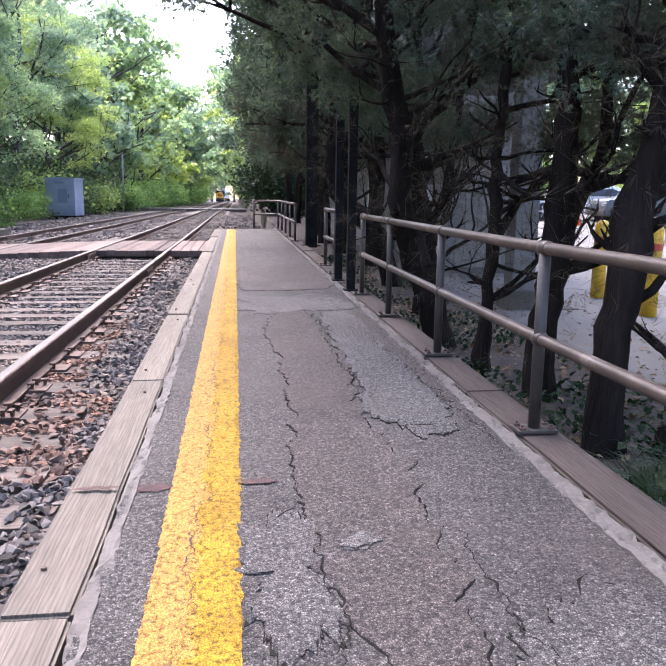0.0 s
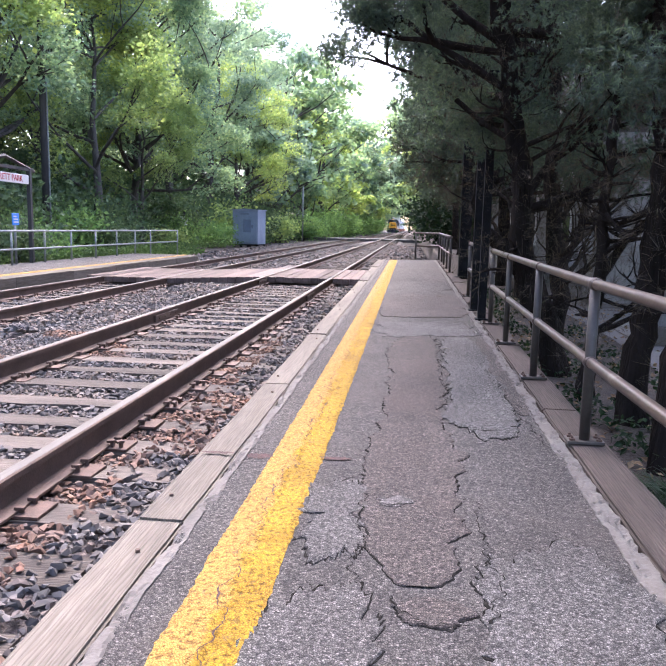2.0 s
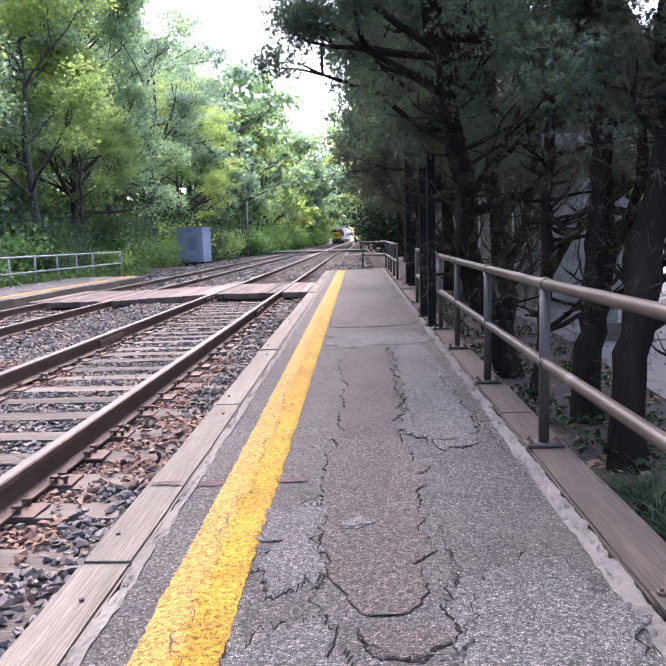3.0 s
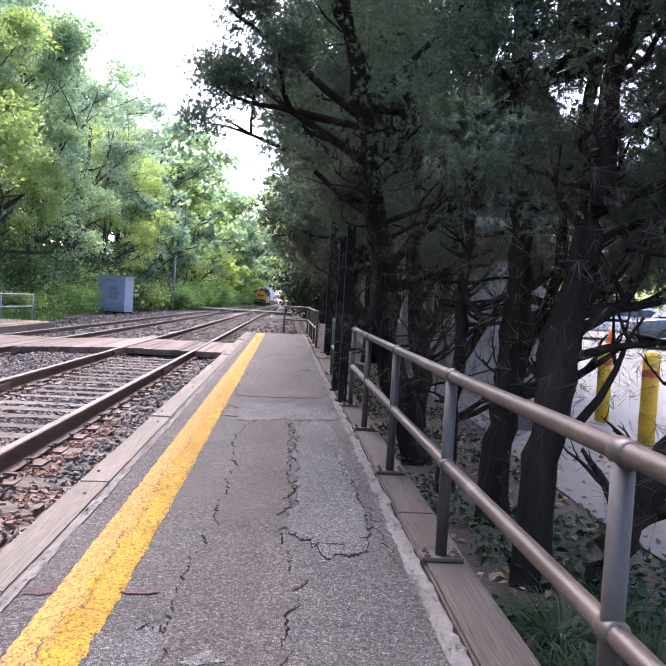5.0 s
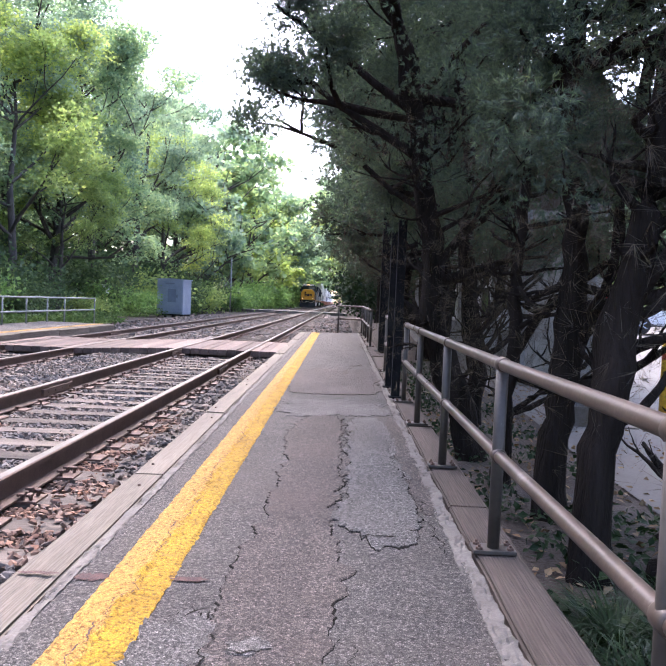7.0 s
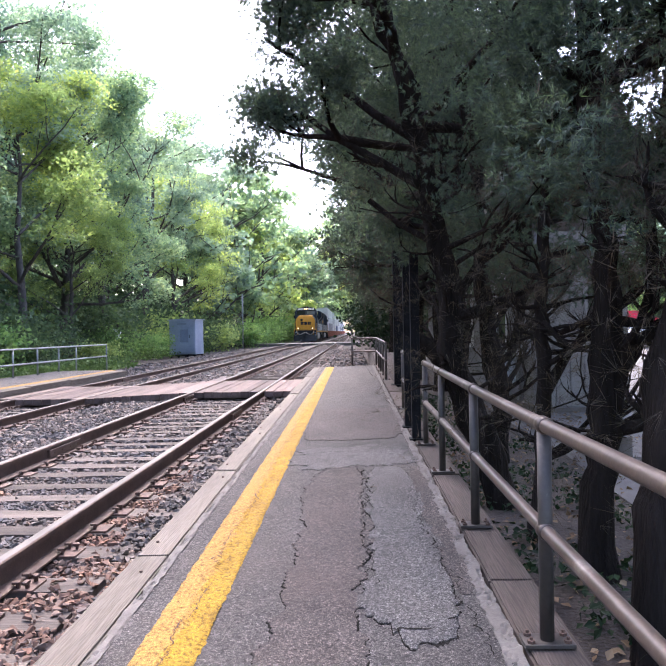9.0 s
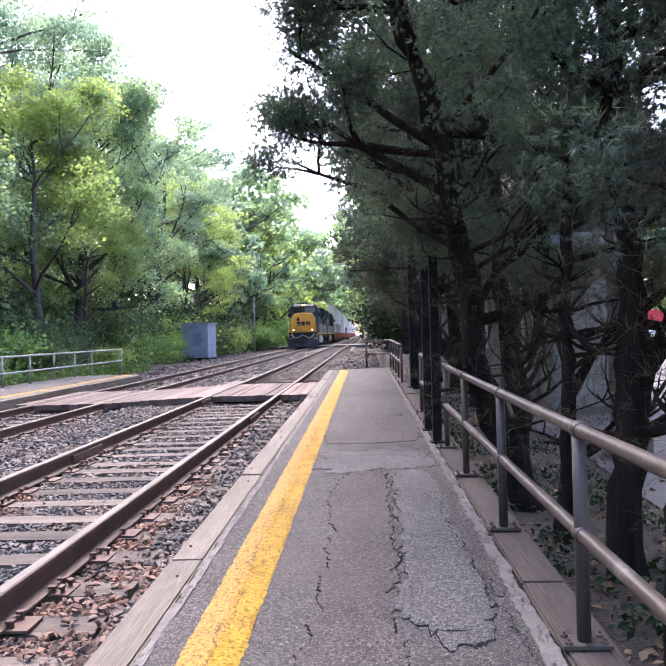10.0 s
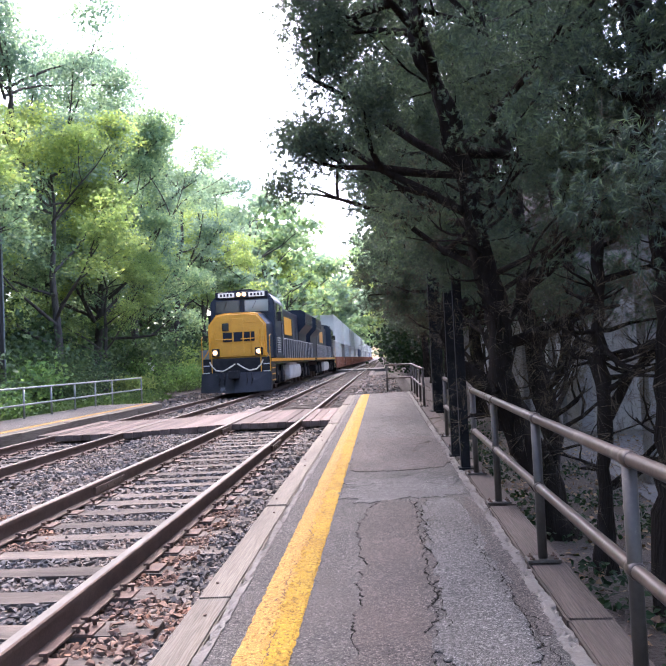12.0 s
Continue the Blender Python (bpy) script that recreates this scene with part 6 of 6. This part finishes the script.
# ---- train ----
def build_locomotive():
    """Front at y = 0, length along +y, rail top at z = 0."""
    root = empty("locomotive")
    tagged(root, "yellow-nosed dark blue diesel locomotive with lit headlights", "locomotive", "moving train")
    part("frame", box(B(), -1.5, 1.5, 0.9, 21.8, 1.3, 1.52, 0.02), M["loco_black"], root)
    for s in (-1, 1):
        part("sill_stripe", box(B(), s * 1.52 - 0.015, s * 1.52 + 0.015, 1.0, 21.7, 1.4, 1.54), M["loco_yellow"], root, "yellow sill stripe")
    # pilot and plow
    bm = B()
    v = [bm.verts.new(p) for p in ((-1.56, 0.28, 0.14), (0, 0.0, 0.1), (1.56, 0.28, 0.14), (1.56, 0.55, 0.98), (0, 0.42, 0.98), (-1.56, 0.55, 0.98), (-1.56, 0.75, 0.14), (1.56, 0.75, 0.14), (1.56, 0.8, 0.98), (-1.56, 0.8, 0.98))]
    for q in ((0, 1, 4, 5), (1, 2, 3, 4), (2, 7, 8, 3), (6, 0, 5, 9), (5, 4, 3, 8, 9), (0, 6, 7, 2, 1)):
        bm.faces.new([v[k] for k in q])
    bmesh.ops.recalc_face_normals(bm, faces=bm.faces)
    plow = part("snow_plow", bm, M["plow_grey"], root, "dark grey V-shaped plow")
    part("pilot", box(B(), -1.5, 1.5, 0.62, 0.95, 0.98, 1.62, 0.02), M["loco_black"], root)
    bm = box(B(), -0.14, 0.14, -0.05, 0.7, 0.78, 1.0, 0.03)
    box(bm, -0.24, 0.24, -0.12, 0.14, 0.72, 1.06, 0.05)
    part("coupler", bm, M["loco_black"], root)
    for s in (-1, 1):
        pts = [(s * 0.05, 0.56, 1.36), (s * 0.3, 0.5, 1.2), (s * 0.6, 0.48, 1.05), (s * 0.9, 0.5, 1.1), (s * 1.1, 0.58, 1.3), (s * 1.2, 0.6, 1.5)]
        part("air_hose", tube(B(), pts, 0.03, 8), M["cream"], root, "cream air hose")
        for k in range(2):
            x = s * (0.5 + 0.22 * k)
            part("brake_hose", tube(B(), [(x, 0.4, 0.95), (x + 0.03, 0.25, 0.7), (x - 0.02, 0.22, 0.42)], 0.03, 8), M["loco_black"], root)
        part("step", box(B(), s * 1.35 - 0.14, s * 1.35 + 0.14, 0.5, 0.85, 0.98, 1.02), M["tank_silver"], root)
        part("step", box(B(), s * 1.35 - 0.14, s * 1.35 + 0.14, 0.6, 0.9, 1.3, 1.34), M["tank_silver"], root)
        for x in (1.1, 1.52):
            part("grab_iron", tube(B(), [(s * x, 0.6, 0.95), (s * x, 0.6, 2.55), (s * x, 0.8, 2.6)], 0.02, 8), M["loco_yellow"], root, "yellow handrail")
    # nose
    out = [(-1.32, 1.6), (1.32, 1.6), (1.32, 3.1), (0.95, 3.58), (0.55, 3.66), (-0.55, 3.66), (-0.95, 3.58), (-1.32, 3.1)]
    bm = B()
    a = [bm.verts.new((x, 0.98, z)) for x, z in out]
    b = [bm.verts.new((x * 1.06, 2.6, z + (0.1 if z > 2 else 0))) for x, z in out]
    n = len(out)
    for i in range(n):
        bm.faces.new((a[i], a[(i + 1) % n], b[(i + 1) % n], b[i]))
    bm.faces.new(list(reversed(a))), bm.faces.new(b)
    bmesh.ops.recalc_face_normals(bm, faces=bm.faces)
    bmesh.ops.bevel(bm, geom=[e for e in bm.edges if all(v.co.y < 1.1 for v in e.verts)], offset=0.09, segments=3, affect="EDGES")
    nose = part("nose", bm, M["loco_yellow"], root, "yellow chamfered nose with blue sides")
    nose.data.materials.append(M["loco_grey"])
    for p in nose.data.polygons:
        if abs(p.normal.x) > 0.55 and p.center.y > 1.1:
            p.material_index = 1
    part("nose_door", box(B(), -0.28, 0.3, 0.955, 0.98, 1.75, 3.4, 0.012), M["loco_yellow"], nose)
    part("nose_window", box(B(), -0.66, -0.36, 0.95, 0.985, 2.85, 3.2, 0.04), M["dark_window"], nose, "small dark window")
    part("grab_bar", tube(B(), [(0.35, 0.97, 3.2), (0.35, 0.92, 3.2), (0.85, 0.92, 3.2), (0.85, 0.97, 3.2)], 0.018, 6), M["loco_yellow"], nose)
    for x in (-1.02, 1.02, 0.62):
        part("grab_bar", tube(B(), [(x, 0.97, 1.75), (x, 0.91, 1.8), (x, 0.91, 2.9), (x, 0.97, 2.95)], 0.016, 6), M["loco_yellow"], nose)
    # the emblem as plain dark blocks
    bm = B()
    for x0, x1 in ((-0.64, -0.22), (-0.15, 0.25), (0.32, 0.8)):
        box(bm, x0, x1, 0.945, 0.953, 2.36, 2.78, 0.003)
    part("emblem", bm, M["loco_blue"], nose, "dark blue block emblem")
    # ditch lights
    for s in (-1, 1):
        hous = part("ditch_light", box(B(), s * 0.98 - 0.17, s * 0.98 + 0.17, 0.78, 0.975, 1.72, 2.06, 0.03), M["loco_black"], root, "black ditch light housing")
        part("lens", tube(B(), [(s * 0.98, 0.765, 1.89), (s * 0.98, 0.79, 1.89)], 0.11, 16), M["lamp"], hous, "lit lamp")
    # front walkway rails
    for s in (-1, 1):
        pts = [(s * 1.5, 0.66, 1.6), (s * 1.12, 0.75, 2.2), (s * 0.95, 0.76, 2.48), (s * 0.2, 0.76, 2.46)]
        part("handrail", tube(B(), pts, 0.022, 8), M["loco_yellow"], root, "yellow handrail")
    # cab
    out = [(-1.52, 1.55), (1.52, 1.55), (1.52, 4.25), (1.2, 4.66), (0.6, 4.78), (-0.6, 4.78), (-1.2, 4.66), (-1.52, 4.25)]
    bm = prism(B(), out, 2.45, 5.4)
    for v in bm.verts:
        if v.co.y < 3 and v.co.z > 4.4:
            v.co.y += 0.12
    bmesh.ops.bevel(bm, geom=list(bm.edges), offset=0.04, segments=2, affect="EDGES")
    cab = part("cab", bm, M["loco_grey"], root, "grey-blue wide cab")
    part("roof", prism(B(), [(-1.22, 4.68), (1.22, 4.68), (0.62, 4.81), (-0.62, 4.81)], 2.5, 5.3), M["loco_blue"], cab)
    for x0, x1, mt in ((-1.25, -0.12, "dark_window"), (0.12, 1.25, "glass")):
        bm = box(B(), x0, x1, 2.405, 2.447, 3.74, 4.36, 0.02)
        w = part("windscreen", bm, M[mt], cab)
        bm = B()
        for a0, a1, c0, c1 in ((x0 - 0.05, x0, 3.73, 4.37), (x1, x1 + 0.05, 3.73, 4.37), (x0, x1, 3.73, 3.78), (x0, x1, 4.32, 4.37)):
            box(bm, a0, a1, 2.39, 2.445, c0, c1)
        part("window_frame", bm, M["loco_grey"], w)
        part("wiper", tube(B(), [((x0 + x1) / 2, 2.38, 4.3), ((x0 + x1) / 2 - 0.18, 2.38, 3.95)], 0.012, 6), M["loco_black"], w)
    for s in (-1, 1):
        for y in (3.0, 4.1):
            part("side_window", box(B(), s * 1.53 - 0.015, s * 1.53 + 0.015, y, y + 0.85, 3.4, 4.15, 0.01), M["dark_window"], cab)
        part("mirror", box(B(), s * 1.66 - 0.1, s * 1.66 + 0.1, 2.95, 3.02, 3.3, 3.75, 0.02), M["loco_black"], cab)
        part("side_grille", box(B(), s * 1.53 - 0.015, s * 1.53 + 0.015, 2.8, 3.9, 1.75, 2.6, 0.01), M["loco_grey"], cab)
    brow = part("headboard", box(B(), -1.25, 1.25, 2.36, 2.6, 4.42, 4.74, 0.05), M["loco_blue"], cab, "dark blue board over the windscreen")
    for s in (-1, 1):
        nb = part("number_board", box(B(), s * 0.72 - 0.38, s * 0.72 + 0.38, 2.335, 2.362, 4.48, 4.69, 0.03), M["board_lit"], brow, "pale lit number board")
        bm = B()
        for k in range(4):
            x = s * 0.72 - 0.24 + 0.16 * k
            box(bm, x - 0.05, x + 0.05, 2.328, 2.334, 4.525, 4.645)
        part("number_bars", bm, M["loco_blue"], nb, "plain dark bars")
        part("headlight", tube(B(), [(s * 0.13, 2.32, 4.6), (s * 0.13, 2.37, 4.6)], 0.1, 16), M["lamp"], brow, "lit headlight")
    for s in (-1, 1):
        for k in range(7):
            part("louvre", box(B(), s * 1.545 - 0.012, s * 1.545 + 0.012, 2.86, 3.84, 1.82 + 0.11 * k, 1.87 + 0.11 * k), M["tank_silver"], cab)
        part("cab_door", box(B(), s * 1.53 - 0.012, s * 1.53 + 0.012, 4.55, 5.25, 1.7, 3.3, 0.01), M["loco_blue"], cab)
        part("grab_iron", tube(B(), [(s * 1.56, 4.45, 1.7), (s * 1.6, 4.45, 1.8), (s * 1.6, 4.45, 3.2)], 0.018, 6), M["tank_silver"], cab)
    part("horn", box(B(), -0.3, 0.3, 3.4, 3.9, 4.8, 4.95, 0.03), M["loco_black"], cab)
    # hoods
    hood = part("engine_hood", box(B(), -0.98, 0.98, 5.41, 16.2, 1.54, 4.35, 0.06), M["loco_blue"], root, "dark blue engine hood")
    part("hood_stripe", box(B(), -0.995, 0.995, 5.6, 9.2, 2.9, 3.7), M["loco_grey"], hood)
    for s in (-1, 1):
        part("emblem", box(B(), s * 1.003 - 0.006, s * 1.003 + 0.006, 9.4, 12.6, 2.9, 3.9), M["loco_yellow"], hood, "yellow block emblem")
        for k in range(12):
            y = 5.8 + 0.85 * k
            part("hood_door", box(B(), s * 0.99 - 0.012, s * 0.99 + 0.012, y, y + 0.78, 1.7, 2.75, 0.006), M["loco_blue"], hood)
        for k in range(16):
            y = 5.9 + 0.95 * k
            part("stanchion", tube(B(), [(s * 1.48, y, 1.52), (s * 1.48, y, 2.55)], 0.02, 6), M["tank_silver"], root)
        part("walkway_rail", tube(B(), [(s * 1.48, 5.6, 2.55), (s * 1.48, 20.6, 2.55)], 0.02, 6), M["tank_silver"], root)
    out = [(-1.0, 1.54), (1.0, 1.54), (1.0, 3.2), (1.5, 3.75), (1.5, 4.55), (1.2, 4.72), (-1.2, 4.72), (-1.5, 4.55), (-1.5, 3.75), (-1.0, 3.2)]
    part("radiator", prism(B(), out, 16.2, 20.8), M["loco_blue"], root, "flared dark blue radiator housing")
    for s in (-1, 1):
        for k in range(6):
            y = 16.4 + 0.72 * k
            part("radiator_grille", box(B(), s * 1.505 - 0.012, s * 1.505 + 0.012, y, y + 0.6, 3.85, 4.45, 0.008), M["loco_black"], root)
        for y, h in ((5.9, 2.6), (7.6, 2.1), (12.9, 2.4), (14.6, 1.9)):
            part("hood_panel", box(B(), s * 1.008 - 0.012, s * 1.008 + 0.012, y, y + 0.9, 1.75, 1.75 + h * 0.9, 0.01), M["loco_grey"], root)
        part("step_well", box(B(), s * 1.42 - 0.09, s * 1.42 + 0.09, 1.0, 2.1, 0.5, 1.3, 0.02), M["loco_black"], root)
        for k in range(3):
            part("side_step", box(B(), s * 1.5 - 0.03, s * 1.5 + 0.03, 1.1, 2.0, 0.55 + 0.27 * k, 0.6 + 0.27 * k), M["loco_yellow"], root, "yellow-edged step")
    part("exhaust", box(B(), -0.4, 0.4, 9.6, 10.6, 4.35, 4.62, 0.03), M["loco_black"], root)
    part("dynamic_brake", box(B(), -0.9, 0.9, 6.2, 9.0, 4.352, 4.6, 0.05), M["loco_blue"], root)
    # under the frame
    part("fuel_tank", box(B(), -1.4, 1.4, 8.2, 13.4, 0.38, 1.22, 0.22), M["tank_silver"], root, "pale grey fuel tank")
    part("air_tank", tube(B(), [(1.2, 8.3, 1.26), (1.2, 11.5, 1.26)], 0.17, 14), M["tank_silver"], root, smooth=True)
    for yc in (4.6, 17.2):
        tr = part("truck", box(B(), -1.25, 1.25, yc - 2.5, yc + 2.5, 0.5, 0.95, 0.08), M["loco_black"], root)
        for dy in (-1.95, 0, 1.95):
            for s in (-1, 1):
                part("wheel", tube(B(), [(s * 0.68, yc + dy, 0.5), (s * 0.82, yc + dy, 0.5)], 0.5, 24), M["rail_side"], tr)
                part("axle_box", box(B(), s * 1.2 - 0.12, s * 1.2 + 0.12, yc + dy - 0.2, yc + dy + 0.2, 0.32, 0.72, 0.04), M["loco_black"], tr)
        for s in (-1, 1):
            for dy in (-1.0, 1.0):
                part("spring", tube(B(), [(s * 1.28, yc + dy, 0.45), (s * 1.28, yc + dy, 1.2)], 0.1, 10), M["plow_grey"], tr)
    return root


def container_mesh(name, w, h, ln, paint):
    """A ribbed steel box."""
    bm = box(B(), -w / 2 + 0.03, w / 2 - 0.03, 0.04, ln - 0.04, 0.06, h - 0.03)
    for s in (-1, 1):
        k = 0
        y = 0.35
        while y < ln - 0.3:
            box(bm, s * (w / 2 - 0.025) - 0.02, s * (w / 2 - 0.025) + 0.02, y, y + 0.14, 0.12, h - 0.12)
            y += 0.32
        box(bm, s * (w / 2 - 0.06) - 0.06, s * (w / 2 - 0.06) + 0.06, 0, ln, 0, 0.15)
        box(bm, s * (w / 2 - 0.06) - 0.06, s * (w / 2 - 0.06) + 0.06, 0, ln, h - 0.14, h)
        for y in (0.0, ln - 0.16):
            box(bm, s * (w / 2 - 0.09) - 0.092, s * (w / 2 - 0.09) + 0.092, y, y + 0.16, 0, h + 0.002)
    for x in (-0.7, -0.25, 0.25, 0.7):
        tube(bm, [(x, 0.02, 0.2), (x, 0.02, h - 0.2)], 0.03, 6)
    box(bm, -w / 2 + 0.1, w / 2 - 0.1, 0.0, 0.06, h - 0.2, h - 0.04)
    return link_mesh(name, bm, M[paint])


def build_well_car(low, high, label):
    root = tagged(empty("container_car"), label, "rail car", "moving train")
    for s in (-1, 1):
        bm = box(B(), s * 1.36 - 0.09, s * 1.36 + 0.09, 2.2, 17.8, 0.42, 1.62, 0.02)
        for k in range(14):
            box(bm, s * 1.46 - 0.03, s * 1.46 + 0.03, 2.8 + 1.1 * k, 2.92 + 1.1 * k, 0.45, 1.59)
        part("side_sill", bm, M["well_red"], root, "rust-red side sill")
    part("floor", box(B(), -1.27, 1.27, 2.2, 17.8, 0.34, 0.42), M["well_red"], root)
    for y0, y1 in ((0.3, 2.2), (17.8, 19.7)):
        part("end_platform", box(B(), -1.3, 1.3, y0, y1, 0.95, 1.2, 0.03), M["well_red"], root)
    for yc in (1.6, 18.4):
        tr = part("truck", box(B(), -1.15, 1.15, yc - 1.25, yc + 1.25, 0.42, 0.75, 0.06), M["loco_black"], root)
        for dy in (-0.9, 0.9):
            for s in (-1, 1):
                part("wheel", tube(B(), [(s * 0.68, yc + dy, 0.46), (s * 0.82, yc + dy, 0.46)], 0.46, 20), M["rail_side"], tr)
    part("coupler", box(B(), -0.14, 0.14, -0.1, 0.4, 0.75, 1.0, 0.02), M["loco_black"], root)
    shared("container", low[0], root, pose(0, 3.9, 0.44))["label"] = low[1]
    shared("container", high[0], root, pose(0, 1.95, 3.36))["label"] = high[1]
    return root


def build_train():
    first = build_locomotive()
    train = [(first, 0.0), (copy_thing(first, Matrix.Identity(4)), 22.6)]
    tagged(train[1][0], "second dark blue diesel locomotive coupled behind the first")
    low = {k: container_mesh("container", 2.44, 2.9, 12.2, p) for k, p in (("white", "box_white"), ("grey", "box_grey"), ("blue", "box_blue"))}
    high = {k: container_mesh("container", 2.6, 2.9, 16.15, p) for k, p in (("white", "box_white"), ("grey", "box_grey"))}
    order = (("white", "white"), ("grey", "white"), ("white", "grey"), ("white", "white"), ("blue", "white"), ("white", "grey"))
    base = {}
    y = 45.4
    for i in range(14):
        k = order[i % len(order)]
        if k in base:
            ob = copy_thing(base[k], Matrix.Identity(4))
        else:
            ob = base[k] = build_well_car((low[k[0]], f"{k[0]} ribbed shipping container"), (high[k[1]], f"{k[1]} ribbed shipping container"), f"double-stack well car with a {k[1]} container over a {k[0]} one")
        train.append((ob, y))
        y += 20.1
    return train


TRAIN = build_train()


# ---- ballast, laid last ----
def lay_ballast():
    near_mid, far_mid = sum(NEAR) / 2, sum(FAR) / 2
    a = ballast_places(-2.6, 0.84, -0.3, 7.5, 0.034, 0.97, near_ties, near_mid, -0.194, 0.03, 1)
    rust = np.array([abs(p[0] - 0.2) < 0.17 + 0.1 * noise.noise((p[0] * 3, p[1] * 2, 0)) or noise.noise((p[0] * 1.1, p[1] * 1.1, 4)) > 0.42 for p in a])
    scatter_stones("ballast_stones", a[~rust], 0.027, M["stone"], "loose grey crushed stone between the ties")
    scatter_stones("rusty_ballast_stones", a[rust], 0.027, M["stone_rust"], "rust-stained crushed stone beside the rail")
    b = ballast_places(-3.2, 0.84, 7.5, 20, 0.062, 0.95, near_ties, near_mid, -0.195, 0.045, 2)
    scatter_stones("ballast_stones", b, 0.042, M["stone"], "grey crushed stone along the near track")
    c = ballast_places(-7.2, -2.6, 3.0, 24, 0.1, 0.95, far_ties, far_mid, -0.295, 0.055, 3)
    c[:, 2] += 0.06 * np.clip((c[:, 0] + 3.4) / 0.8, 0, 1.2)
    scatter_stones("ballast_stones", c, 0.055, M["stone"], "grey crushed stone along the far track")
    d = ballast_places(-8.6, 2.6, 24, 60, 0.24, 0.95, near_ties, None, -0.27, 0.1, 4)
    d = d[(d[:, 0] > -7.4) | (d[:, 1] > 26)]
    d[:, 2] += 0.045 * (d[:, 0] > -2.7)
    scatter_stones("ballast_stones", d, 0.1, M["stone"], "grey crushed stone farther along the line")


lay_ballast()


# ---- what moves ----
def motions():
    """The train runs towards the platform at an even speed on the far track."""
    mid = sum(FAR) / 2
    for ob, back in TRAIN:
        turn = 180 if back == 22.6 else 0
        walk(ob, [(t, pose(mid, 30.9 + 22.0 * (12 - t) + back + (22 if turn else 0), DROP, 0, 0, turn)) for t in range(0, 13)])


motions()
